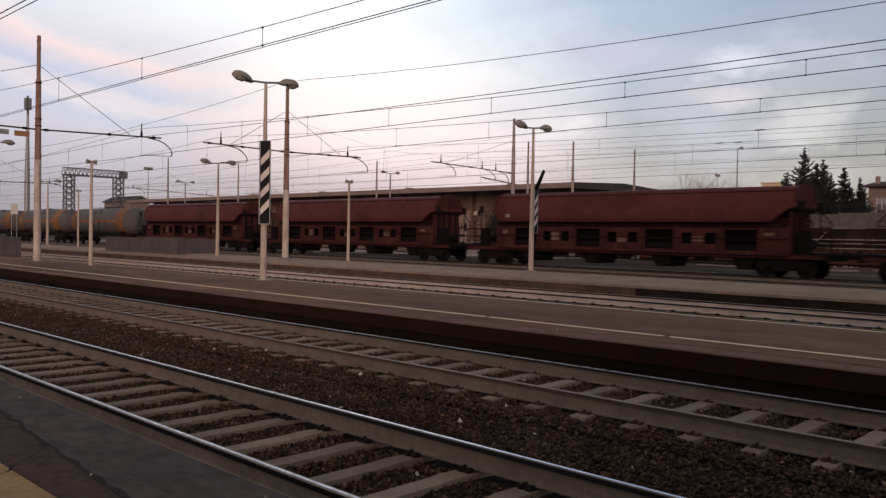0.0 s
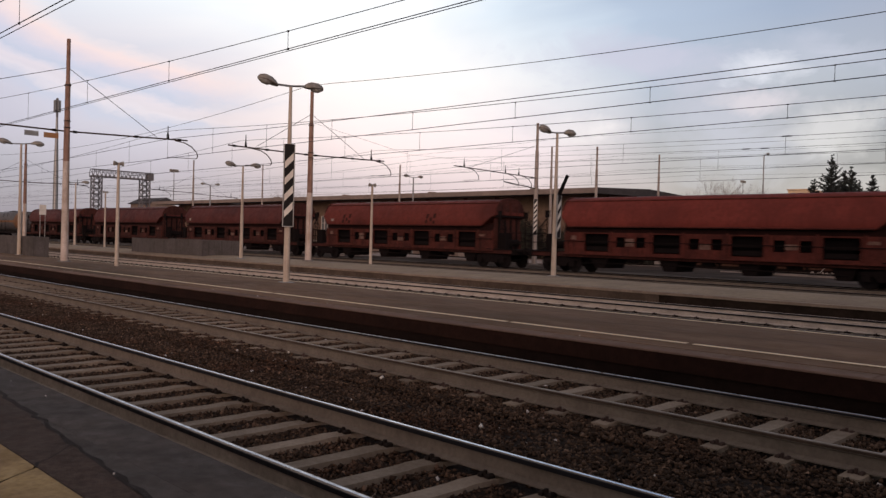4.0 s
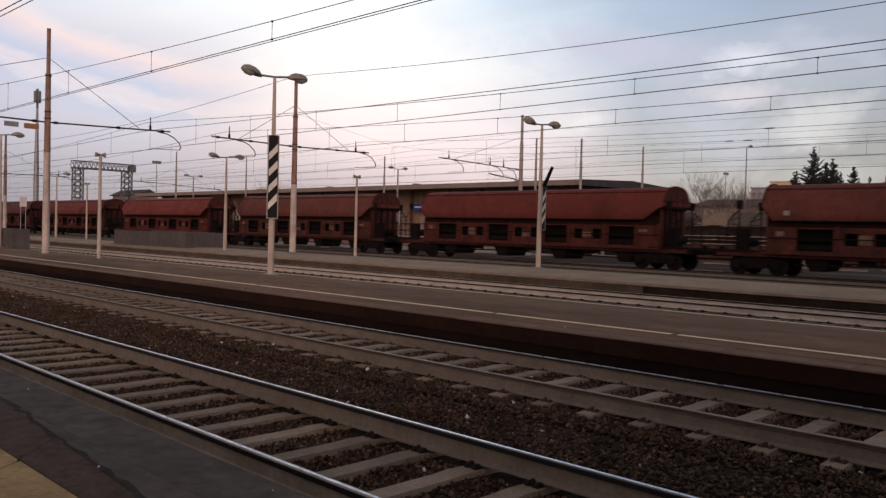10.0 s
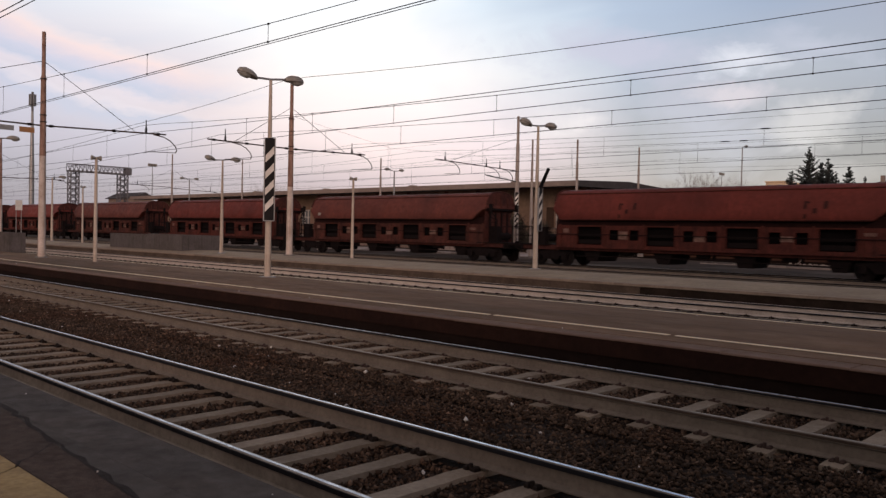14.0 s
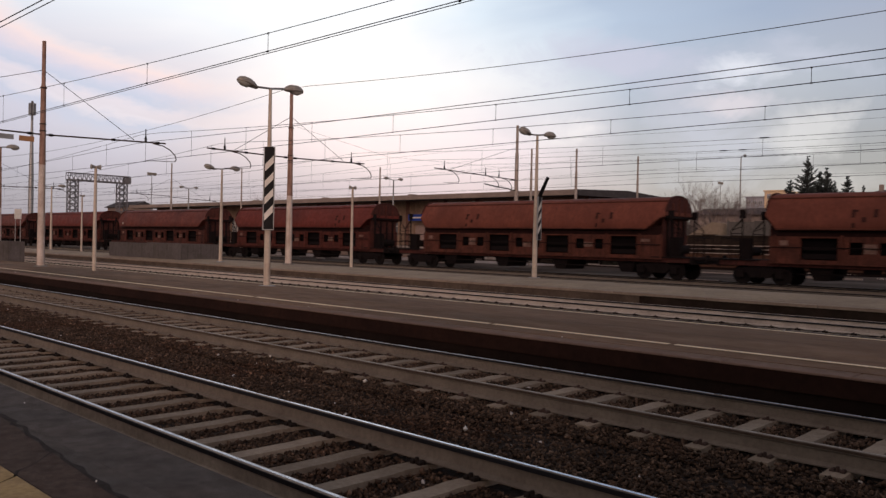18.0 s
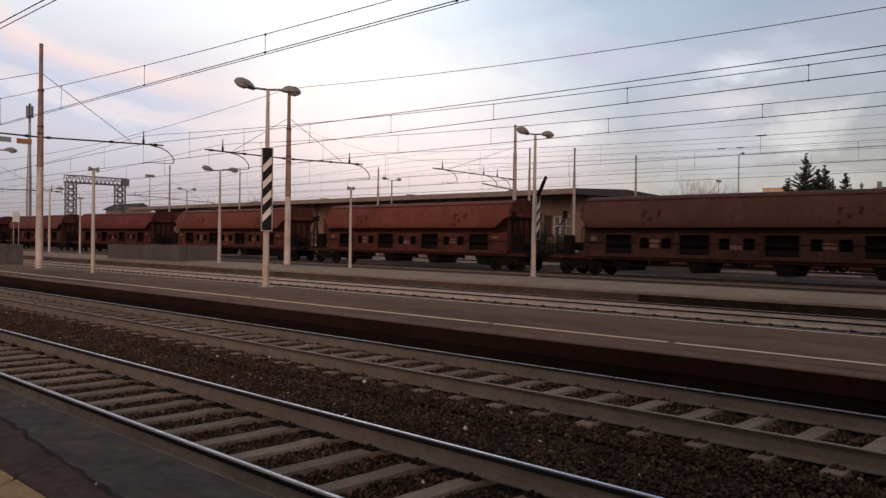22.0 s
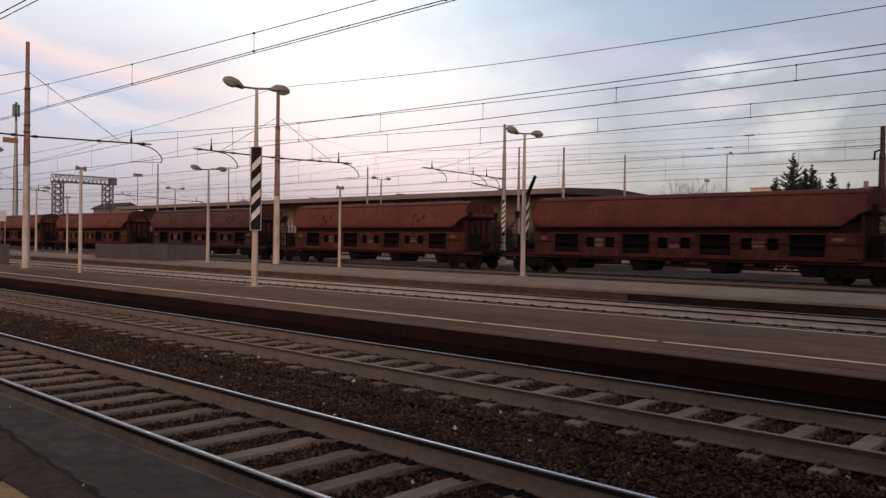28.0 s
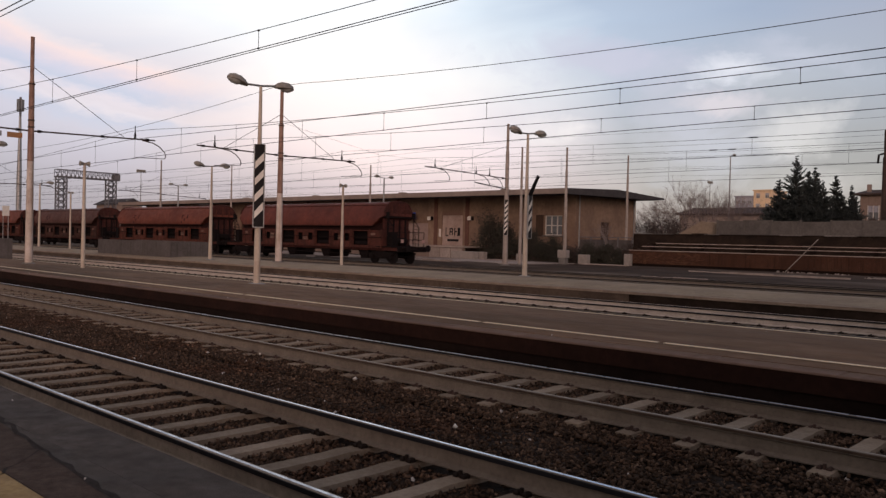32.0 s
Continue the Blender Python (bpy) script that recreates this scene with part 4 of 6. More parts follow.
def overhead(i, yc, contact, mess, c):
    """Contact wire and sagging messenger with droppers over one track, in spans of 61 m."""
    base = thing("overhead_line", "overhead contact wire with messenger wire and droppers above a track", "overhead line", pose(0, yc, 0), "overhead lines")

    def zm(x):
        u = (x + 3.0 + 30.5) % 61.0 - 30.5
        return mess + c * u * u

    xs = [WEST + 2.0 * k for k in range(int((70 - WEST) / 2) + 1)]
    rad = 0.0070 if i < 2 else (0.0085 if i < 4 else 0.0075)
    part("contact_wire", Solid().tube([(WEST, 0, contact), (70, 0, contact)], rad * 1.15, 5), M["wire"], base, "twin copper contact wire")
    if i in (0, 1):
        part("contact_wire", Solid().tube([(WEST, 0.12, contact + 0.01), (70, 0.12, contact + 0.01)], rad, 5), M["wire"], base, "twin copper contact wire")
    part("messenger_wire", Solid().tube([(x, 0, zm(x)) for x in xs], rad, 5), M["wire"], base, "sagging messenger wire")
    if i == 5:
        part("hanger_wire", Solid().tube([(-36.1, 0, zm(-36.1)), (-36.1, 0, 6.6)], 0.006, 4), M["wire"], base)
    for x in ((), (), (), (), (-11.76,), (-15.3, -14.5), ())[i]:
        rod = Solid().tube([(x - 0.20, 0, zm(x - 0.20)), (x - 0.12, 0, zm(x - 0.12)), (x + 0.12, 0, zm(x + 0.12)), (x + 0.20, 0, zm(x + 0.20))], [0.010, 0.022, 0.022, 0.010], 6)
        part("line_insulator", rod, M["iron"], base, "dark insulator let into the wire")
    x0, gap = ((-9.1, 4.4), (-12.05, 4.55), (-5.85, 3.95), (-8.33, 4.4), (-31.3, 6.5), (-29.5, 6.5), (-33.0, 6.5))[i]
    d = x0 - gap * int((x0 + 130) / gap)
    while d < 50:
        drop = Solid().tube([(d, 0, contact), (d, 0, zm(d))], rad * 0.7, 4)
        if i < 4:
            for z in (contact, zm(d)):
                drop.box(d - 0.018, -0.012, z - 0.018, d + 0.018, 0.012, z + 0.012)
        part("dropper", drop, M["wire"], base, "thin dropper with wire clamps")
        d += gap
    return base


for i, (yc, contact, mess, c) in enumerate(((TRACKS[0], 4.77, 5.15, 0.00098), (TRACKS[1], 4.87, 5.10, 0.00098), (TRACKS[2], 4.81, 5.10, 0.00098), (TRACKS[3], 4.80, 5.10, 0.00098), (TRACKS[4], 4.85, 5.40, 0.00098), (TRACKS[5], 4.85, 5.55, 0.0008), (TRACKS[6], 4.85, 5.8, 0.0007))):
    overhead(i, yc, contact, mess, c)


def feeder(y, z, c, label, rad):
    base = new("feeder_wire", Solid().tube([(WEST + 2 * k, y, z + c * ((WEST + 2 * k + 33.5) % 61.0 - 30.5) ** 2) for k in range(200)], rad, 5).mesh("feeder_wire", M["wire"]))
    return tagged(base, label, "wire", "feeder wires")


feeder(23.35, 7.95, 0.00124, "long sagging feeder wire strung between mast tops", 0.012)
feeder(15.75, 5.23, 0.0004, "second messenger wire above the track", 0.010)
for y, z in ((44.5, 7.4), (44.5, 8.3), (46.3, 6.9), (52, 7.8), (52, 6.7), (60.5, 7.6), (60.5, 6.9)):
    feeder(y, z, 0.0005, "thin overhead wire strung across the yard", 0.0065)


def lamp_head(parent, y, z, s, tip=0.1):
    """A street lantern: shell, bowl and spigot. s: the side it points to, tip: its upward tilt."""
    shell = Solid()
    rings = []
    for u, w, hh in ((0.0, 0.05, 0.06), (0.08, 0.12, 0.12), (0.22, 0.17, 0.17), (0.40, 0.18, 0.17), (0.54, 0.13, 0.11), (0.60, 0.05, 0.03)):
        rings.append([(math.cos(a) * w, y + s * u, z + max(-0.02, math.sin(a) * hh) + tip * u) for a in [2 * math.pi * k / 12 for k in range(12)]])
    shell.loft(rings)
    head = part("lantern", shell, M["lamp_shell"], parent, "weathered oval lantern shell", True)
    bowl = Solid()
    bowl.loft([[(math.cos(a) * w, y + s * u, z - 0.02 + min(0.0, math.sin(a) * hh) + tip * u) for a in [2 * math.pi * k / 10 for k in range(10)]] for u, w, hh in ((0.22, 0.06, 0.02), (0.30, 0.13, 0.08), (0.45, 0.14, 0.09), (0.58, 0.07, 0.03))])
    part("bowl", bowl, M["lens"], head, "cloudy glass bowl", True)


def platform_lamp(x, y, z0, top, double=True, label="", head=True, r=0.075):
    base = thing("platform_lamp", label or "cream-painted steel lamp post with two lanterns on the platform", "lamp post", pose(x, y, z0), "platform lamps")
    h = top - z0
    part("post", Solid().tube([(0, 0, -0.03), (0, 0, 0.35 * h), (0, 0, h)], [r, r * 0.85, r * 0.45], 10), M["post_cream"], base, "cream-painted tapered post", True)
    part("foot_plate", Solid().box(-0.16, -0.16, -0.03, 0.16, 0.16, 0.03, 0.01), M["galv"], base)
    if head:
        arm = Solid().tube([(0, -0.58, h + 0.0), (0, 0, h + 0.02), (0, 0.58, h + 0.1)], 0.03, 8)
        part("cross_arm", arm, M["galv"], base, "thin steel cross arm")
        lamp_head(base, -0.43, h - 0.03, -1, 0.24)
        lamp_head(base, 0.46, h + 0.06, 1, 0.02)
    return base


lp1 = platform_lamp(-19.05, 12.58, 0.31, 5.72, r=0.095)
striped_board(lp1, 1.57, 3.82, 0.26, -30, 0.13)
lp2 = platform_lamp(-18.86, 24.24, 0.35, 5.70, r=0.10)
bent = striped_board(lp2, 1.45, 3.05, 0.26, 10, 0.15, 4)
part("bent_top", Solid().loft([[(0.13, -0.13, 3.06), (0.17, -0.13, 3.06), (0.17, 0.13, 3.06), (0.13, 0.13, 3.06)], [(0.42, 0.00, 3.80), (0.45, 0.00, 3.80), (0.45, 0.18, 3.76), (0.42, 0.18, 3.76)]]), M["black"], bent, "bent black top of the board")
platform_lamp(-38.3, 22.4, 0.33, 5.2, r=0.10)
platform_lamp(-66.5, 24.0, 0.35, 5.3, r=0.10)
platform_lamp(-43.0, 12.9, 0.29, 5.72, r=0.10)
platform_lamp(-67.0, 12.9, 0.29, 5.72, r=0.10)


def speaker_post(x, y, z0, top, label):
    base = thing("loudspeaker_post", label, "post", pose(x, y, z0), "loudspeaker posts")
    h = top - z0
    part("post", Solid().tube([(0, 0, -0.03), (0, 0, h)], [0.075, 0.05], 10), M["post_cream"], base, "cream-painted post", True)
    for s in (-1, 1):
        part("horn", Solid().tube([(0, s * 0.02, h - 0.03), (0, s * 0.08, h - 0.02), (0, s * 0.17, h - 0.02)], [0.05, 0.06, 0.095], 10), M["lamp_shell"], base, "grey horn loudspeaker", True)
    return base


speaker_post(-29.6, 12.2, 0.32, 4.1, "cream post with two horn loudspeakers on the platform")
speaker_post(-29.9, 24.4, 0.35, 4.12, "cream post with two horn loudspeakers on the platform")
speaker_post(-61.3, 24.3, 0.35, 4.5, "cream post with two horn loudspeakers on the platform")

# grey parapets of the underpass stairs
def parapet(x0, x1, y0, y1, z0, h, label):
    base = thing("stair_parapet", label, "parapet", pose((x0 + x1) / 2, (y0 + y1) / 2, z0), "stair parapets")
    w = (x1 - x0) / 2
    d = (y1 - y0) / 2
    n = 6
    for k in range(n):
        a, b = -w + 2 * w * k / n, -w + 2 * w * (k + 1) / n
        part("panel", Solid().box(a + 0.01, -d, -0.03, b - 0.01, -d + 0.08, h), M["grey_panel"], base)
    part("back_panel", Solid().box(-w, d - 0.08, -0.03, w, d, h), M["grey_panel"], base)
    part("end_panel", Solid().box(w - 0.08, -d + 0.085, -0.03, w, d - 0.085, h), M["grey_panel"], base)


parapet(-51.8, -42.4, 22.3, 24.9, 0.33, 0.86, "long low grey parapet round the platform stairs")
parapet(-62.0, -41.4, 13.02, 13.75, 0.27, 0.95, "low grey parapet round the platform stairs")


def platform_sign(x, y, z0):
    base = thing("platform_sign", "small white sign on two thin posts on the platform", "sign", pose(x, y, z0))
    for q in (-0.2, 0.2):
        part("post", Solid().tube([(0, q, -0.03), (0, q, 3.3)], 0.03, 8), M["galv"], base)
    part("plate", Solid().box(-0.03, -0.27, 2.45, 0.03, 0.27, 3.3), M["white"], base, "blank white plate")


platform_sign(-74.0, 24.0, 0.35)


# ---- freight train ----
WHEEL_R = 0.46


def wheelset_mesh():
    s = Solid()
    s.tube([(0, -0.72, 0), (0, 0.72, 0)], 0.08, 10)
    for y in (-0.82, 0.685):
        s.tube([(0, y, 0), (0, y + 0.02, 0), (0, y + 0.03, 0), (0, y + 0.105, 0), (0, y + 0.11, 0), (0, y + 0.135, 0)], [0.40, 0.455, 0.46, 0.46, 0.49 if y > 0 else 0.46, 0.43], 24)
        for k in range(5):
            a = 2 * math.pi * k / 5
            s.tube([(math.cos(a) * 0.22, y - 0.004, math.sin(a) * 0.22), (math.cos(a) * 0.22, y + 0.139, math.sin(a) * 0.22)], 0.05, 6)
    return s.mesh("wheelset", M["wheel"], True)


WHEELSET = wheelset_mesh()


def bogie(base, x):
    s = Solid()
    for y in (-0.98, 0.98):
        s.prism([(-1.25, 0.62), (-1.2, 0.72), (-0.55, 0.78), (-0.3, 0.86), (0.3, 0.86), (0.55, 0.78), (1.2, 0.72), (1.25, 0.62), (0.6, 0.52), (0.45, 0.32), (-0.45, 0.32), (-0.6, 0.52)], "y", y - 0.05, y + 0.05)
        for w in (-0.9, 0.9):
            s.box(w - 0.16, y - 0.14, 0.32, w + 0.16, y + 0.12, 0.64)
        for w in (-0.12, 0.12):
            s.tube([(w, y, 0.34), (w, y, 0.8)], 0.09, 8)
    s.box(-0.25, -0.95, 0.45, 0.25, 0.95, 0.80)
    b = part("bogie", s, M["under"], base, "near-black two-axle bogie frame", at=pose(x, 0, 0))
    for w in (-0.9, 0.9):
        part("wheelset", WHEELSET, None, b, at=pose(w, 0, WHEEL_R))
    return b


def buffers(base, x, s):
    for y in (-0.875, 0.875):
        b = Solid().tube([(x, y, 1.05), (x + s * 0.35, y, 1.05), (x + s * 0.36, y, 1.05), (x + s * 0.60, y, 1.05)], [0.11, 0.11, 0.07, 0.07], 10)
        b.tube([(x + s * 0.60, y, 1.05), (x + s * 0.64, y, 1.05)], [0.24, 0.22], 14)
        part("buffer", b, M["under"], base, "round sprung buffer")
    h = Solid().tube([(x, 0, 1.0), (x + s * 0.35, 0, 0.98), (x + s * 0.62, 0, 0.90)], 0.05, 6)
    part("coupling", h, M["under"], base, "screw coupling")


RIB = Solid().box(-0.05, -0.03, 0, 0.05, 0.03, 1.22, 0.01).mesh("rib", M["side_red"])
BAYS = (-5.83, -1.69, 2.45, 6.59)


def build_hopper():
    base = thing("hopper_wagon", "covered bogie hopper wagon in weathered red-oxide paint, rolling in the train", "freight wagon", group="hopper wagons of the train")
    half = [(1.41, 2.50), (1.46, 2.53), (1.475, 2.62), (1.42, 2.95), (1.30, 3.34), (1.14, 3.66), (0.98, 3.88), (0.74, 4.04), (0.36, 4.12), (0.0, 4.15)]

    def ring(x, lift, sink=0.0):
        h = [(y, max(z, 2.50 + lift) - sink) for y, z in half]
        return [(x, y, z) for y, z in h] + [(x, -y, z) for y, z in reversed(h[:-1])]

    roof = Solid()
    roof.loft([ring(-8.10, 0.62, 0.03), ring(-8.02, 0.55), ring(-7.58, 0.0), ring(8.0, 0.0), ring(8.72, 0.53), ring(8.92, 0.58), ring(8.98, 0.64, 0.03)])
    r = part("roof", roof, M["roof_red"], base, "rounded swing roof shell in faded oxide red", True)
    for y in (-1, 1):
        lip = Solid().tube([(-8.05, y * 1.42, 3.06), (-7.58, y * 1.455, 2.50), (8.0, y * 1.455, 2.50), (8.72, y * 1.42, 3.03), (8.96, y * 1.40, 3.10)], 0.04, 6)
        part("roof_lip", lip, M["side_red"], r, "dark rolled edge of the roof")
        crease = Solid().tube([(-8.05, y * 0.99, 3.885), (8.95, y * 0.99, 3.885)], 0.035, 6)
        part("roof_crease", crease, M["side_red"], r, "dark joint below the roof crown")
    arch = [(y, z) for y, z in half if z > 3.2]
    arch += [(-y, z) for y, z in reversed(arch[:-1])]
    for x in (-8.10, 8.98):
        part("end_hoop", Solid().tube([(x, y * 1.01, z + 0.01) for y, z in arch], 0.045, 6), M["side_maroon"], r, "dark hoop round the roof end")
    part("roof_end", Solid().loft([[(x, y, z) for y, z in arch] for x in (8.982, 9.0)]), M["side_maroon"], r, "dark maroon arched end of the roof")
    for y in (-0.62, 0.0, 0.62):
        part("end_rib", Solid().box(9.003, y - 0.05, 3.2, 9.04, y + 0.05, 4.0 - 0.35 * abs(y)), M["side_red"], r)
    part("end_beam", Solid().box(8.96, -1.30, 3.04, 9.06, 1.30, 3.16), M["under"], r, "dark beam across the roof end")
    loop = [(y * 1.001, z + 0.004) for y, z in half]
    loop += [(-y, z) for y, z in reversed(loop[:-1])]
    seam_mesh = Solid().loft([[(q, y, z) for y, z in loop] for q in (-0.012, 0.012)]).mesh("roof_seam", M["roof_red"])
    for x in (-5.2, -2.6, 0.0, 2.6, 5.2):
        part("roof_seam", seam_mesh, None, r, at=pose(x, 0, 0))
    for s in (-1, 1):
        y0, y1 = (-1.24, -1.18) if s < 0 else (1.18, 1.24)
        w = Solid()
        w.box(-7.95, y0, 2.13, 8.80, y1, 2.20)
        w.box(-7.95, y0, 1.02, 8.80, y1, 1.19)
        opens = [(c - 0.78, c + 0.78, 1.19, 2.13) for c in BAYS]
        for c in (BAYS[0] + 2.07, BAYS[1] + 2.07, BAYS[2] + 2.07):
            for q in (-0.59, 0.59):
                opens.append((c + q - 0.27, c + q + 0.27, 1.45, 1.97))
        opens.sort()
        x = -7.95
        for a, b, z0, z1 in opens:
            w.box(x, y0, 1.19, a, y1, 2.13)
            if z0 > 1.25:
                w.box(a, y0, 1.19, b, y1, z0)
                w.box(a, y0, z1, b, y1, 2.13)
            x = b
        w.box(x, y0, 1.19, 8.80, y1, 2.13)
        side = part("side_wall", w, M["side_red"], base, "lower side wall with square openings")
        # panel coloured as dark as the shade below the roof lip
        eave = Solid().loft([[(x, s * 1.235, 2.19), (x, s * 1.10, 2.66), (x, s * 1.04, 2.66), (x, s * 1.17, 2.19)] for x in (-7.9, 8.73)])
        part("eave_panel", eave, M["shaded_maroon"], base, "sloping panel below the roof edge, overhang shade in its colour")
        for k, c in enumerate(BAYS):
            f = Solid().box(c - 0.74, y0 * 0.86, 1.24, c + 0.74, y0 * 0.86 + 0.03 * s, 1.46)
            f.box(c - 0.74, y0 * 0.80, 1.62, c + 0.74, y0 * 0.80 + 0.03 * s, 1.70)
            # flap coloured near black for the shade inside the opening
            part("flap", f, M["under"], side, "near-black discharge flap inside the opening")
            for q in (-0.80, 0.80):
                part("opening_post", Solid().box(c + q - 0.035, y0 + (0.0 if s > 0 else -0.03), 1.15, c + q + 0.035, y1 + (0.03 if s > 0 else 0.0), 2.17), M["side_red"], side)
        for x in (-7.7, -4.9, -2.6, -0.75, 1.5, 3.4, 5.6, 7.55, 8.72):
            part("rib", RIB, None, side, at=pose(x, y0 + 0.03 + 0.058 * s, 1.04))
        rail = Solid().tube([(-7.9, s * 1.33, 1.72), (8.75, s * 1.33, 1.72)], 0.02, 5)
        part("handrail", rail, M["under"], side)
        sill = Solid().box(-10.37, s * 1.10 - 0.06, 0.86, 10.37, s * 1.10 + 0.06, 1.12)
        part("sill", sill, M["side_maroon"], base, "dark underframe sill")
        step = Solid().box(-8.0, s * 1.28 - 0.07, 1.0, 8.8, s * 1.28 + 0.07, 1.03)
        part("running_board", step, M["side_red"], base)
    hull = Solid()
    hull.loft([[(x, y, z) for x, y, z in ((-a, -b, c), (a, -b, c), (a, b, c), (-a, b, c))] for a, b, c in ((6.5, 0.55, 1.0), (7.0, 0.80, 1.6), (8.15, 1.10, 2.9), (8.15, 1.10, 3.2))])
    for x in (-7.93, 8.76):
        part("end_wall", Solid().box(x - 0.03, -1.165, 1.14, x + 0.03, 1.165, 3.02), M["side_maroon"], base, "dark maroon end wall of the hopper")
        for y in (-0.8, -0.27, 0.27, 0.8):
            part("end_stiffener", Solid().box(x + (0.034 if x > 0 else -0.10), y - 0.05, 1.14, x + (0.10 if x > 0 else -0.034), y + 0.05, 2.95), M["under"], base)
    gear = Solid()
    for y in (-0.62, 0.62):
        gear.box(-7.0, y - 0.05, 0.80, 7.0, y + 0.05, 0.98)
    gear.tube([(-6.8, -0.95, 0.55), (-2.0, -0.95, 0.62), (6.8, -0.95, 0.52)], 0.035, 6)
    for x in (-3.8, 0.4, 4.5):
        gear.tube([(x - 0.35, -0.8, 0.80), (x + 0.3, -0.8, 0.80)], 0.15, 10)
        gear.box(x + 0.5, -0.95, 0.62, x + 0.58, -0.75, 0.9)
    part("brake_gear", gear, M["under"], base, "near-black brake rods and cylinders under the wagon")
    # hull colour holds the darkness seen through the side openings
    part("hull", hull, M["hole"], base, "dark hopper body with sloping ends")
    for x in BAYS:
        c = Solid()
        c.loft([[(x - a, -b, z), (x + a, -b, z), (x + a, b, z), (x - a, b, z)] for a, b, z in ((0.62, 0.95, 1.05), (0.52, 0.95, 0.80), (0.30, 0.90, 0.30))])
        part("chute", c, M["under"], base, "near-black discharge chute below the hopper")
    for s in (-1, 1):
        bogie(base, s * 8.45)
        buffers(base, s * 10.37, s)
        d = Solid().box(min(s * 8.2, s * 10.37), -1.25, 1.085, max(s * 8.4, s * 10.37), 1.25, 1.14)
        d.box(min(s * 10.29, s * 10.39), -1.3, 0.80, max(s * 10.29, s * 10.39), 1.3, 1.085)
        part("end_deck", d, M["under"], base, "end platform deck")
        for y in (-1.18, 1.18):
            l = Solid()
            l.tube([(s * 9.22, y, 1.12), (s * 9.22, y, 3.35)], 0.035, 6)
            l.tube([(s * 9.74, y, 1.12), (s * 9.74, y, 2.45), (s * 9.22, y, 3.0)], 0.03, 6)
            l.box(min(s * 9.1, s * 9.36), y - 0.05, 3.0, max(s * 9.1, s * 9.36), y + 0.05, 3.4)
            for k in range(6):
                l.tube([(s * 9.22, y, 1.35 + 0.32 * k), (s * 9.74, y, 1.35 + 0.32 * k if 1.35 + 0.32 * k < 2.5 else 2.45)], 0.018, 5)
            part("ladder", l, M["under"], base, "dark end ladder")
        g = Solid()
        for z in (1.6, 2.1):
            g.tube([(s * 10.22, -1.2, z), (s * 10.22, 1.2, z)], 0.022, 6)
        for y in (-1.2, -0.4, 0.4, 1.2):
            g.tube([(s * 10.22, y, 1.1), (s * 10.22, y, 2.1)], 0.022, 6)
        part("end_railing", g, M["under"], base)
        cyl = Solid().tube([(s * 9.2, -0.5, 1.5), (s * 9.2, 0.5, 1.5)], 0.22, 12)
        cyl.box(min(s * 9.0, s * 9.5), -0.9, 1.14, max(s * 9.0, s * 9.5), -0.55, 2.1)
        part("gear_box", cyl, M["under"], base, "discharge gear cylinder on the end deck")
    for y, s in ((-1.244, -1), (1.244, 1)):
        for x0, x1, z0, z1 in ((-7.5, -7.15, 1.80, 2.02), (-4.05, -3.55, 1.50, 1.90), (0.1, 0.65, 1.46, 1.72), (4.2, 4.75, 1.55, 1.80), (7.62, 8.1, 1.86, 2.0)):
            part("marking_plate", Solid().box(x0, min(y, y + 0.006 * s), z0, x1, max(y, y + 0.006 * s), z1), M["dust"], base, "dusty beige patch of worn lettering")
    return base


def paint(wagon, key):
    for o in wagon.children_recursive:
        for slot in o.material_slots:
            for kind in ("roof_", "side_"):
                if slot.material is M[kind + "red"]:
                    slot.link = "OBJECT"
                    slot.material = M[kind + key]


HOPPER_LOOK = ("rust", "orange", "brown", "orange", "orange", "red", "rust", "red", "rust", "bright", "red", "maroon", "maroon", "maroon")
hopper = build_hopper()
HOPPERS = [hopper] + [copy_thing(hopper, pose(0, TRAIN_Y, 0)) for _ in HOPPER_LOOK[1:]]
LOOK_WORDS = {"maroon": "covered hopper wagon in dark maroon paint, rolling in the train", "orange": "covered hopper wagon in faded orange-red paint, rolling in the train", "brown": "covered hopper wagon in dull dark brown paint, rolling in the train", "red": "covered hopper wagon in oxide red paint, rolling in the train", "rust": "covered hopper wagon in rust-streaked red paint, rolling in the train", "bright": "covered hopper wagon in bright brick-red paint, rolling in the train"}
for w, key in zip(HOPPERS, HOPPER_LOOK):
    w.matrix_basis = pose(0, TRAIN_Y, 0)
    tagged(w, LOOK_WORDS[key])
for w, key in zip(HOPPERS, HOPPER_LOOK):
    if key != "red":
        paint(w, key)


def graffiti(wagon, spots):
    """Dark sprayed patches on the near side of the roof."""
    for x, z, w, h in spots:
        ya, yb = (-float(np.interp(q, (2.53, 2.62, 2.95, 3.34, 3.66), (1.46, 1.475, 1.42, 1.30, 1.14))) - 0.012 for q in (z, z + h))
        s = Solid().add([(x, ya, z), (x + w, ya, z), (x + w, yb, z + h), (x, yb, z + h), (x, ya + 0.1, z), (x + w, ya + 0.1, z), (x + w, yb + 0.1, z + h), (x, yb + 0.1, z + h)], [(0, 1, 2, 3), (5, 4, 7, 6), (4, 0, 3, 7), (1, 5, 6, 2), (3, 2, 6, 7), (4, 5, 1, 0)])
        part("sprayed_patch", s, M["emblem"], wagon, "dark sprayed paint patch")


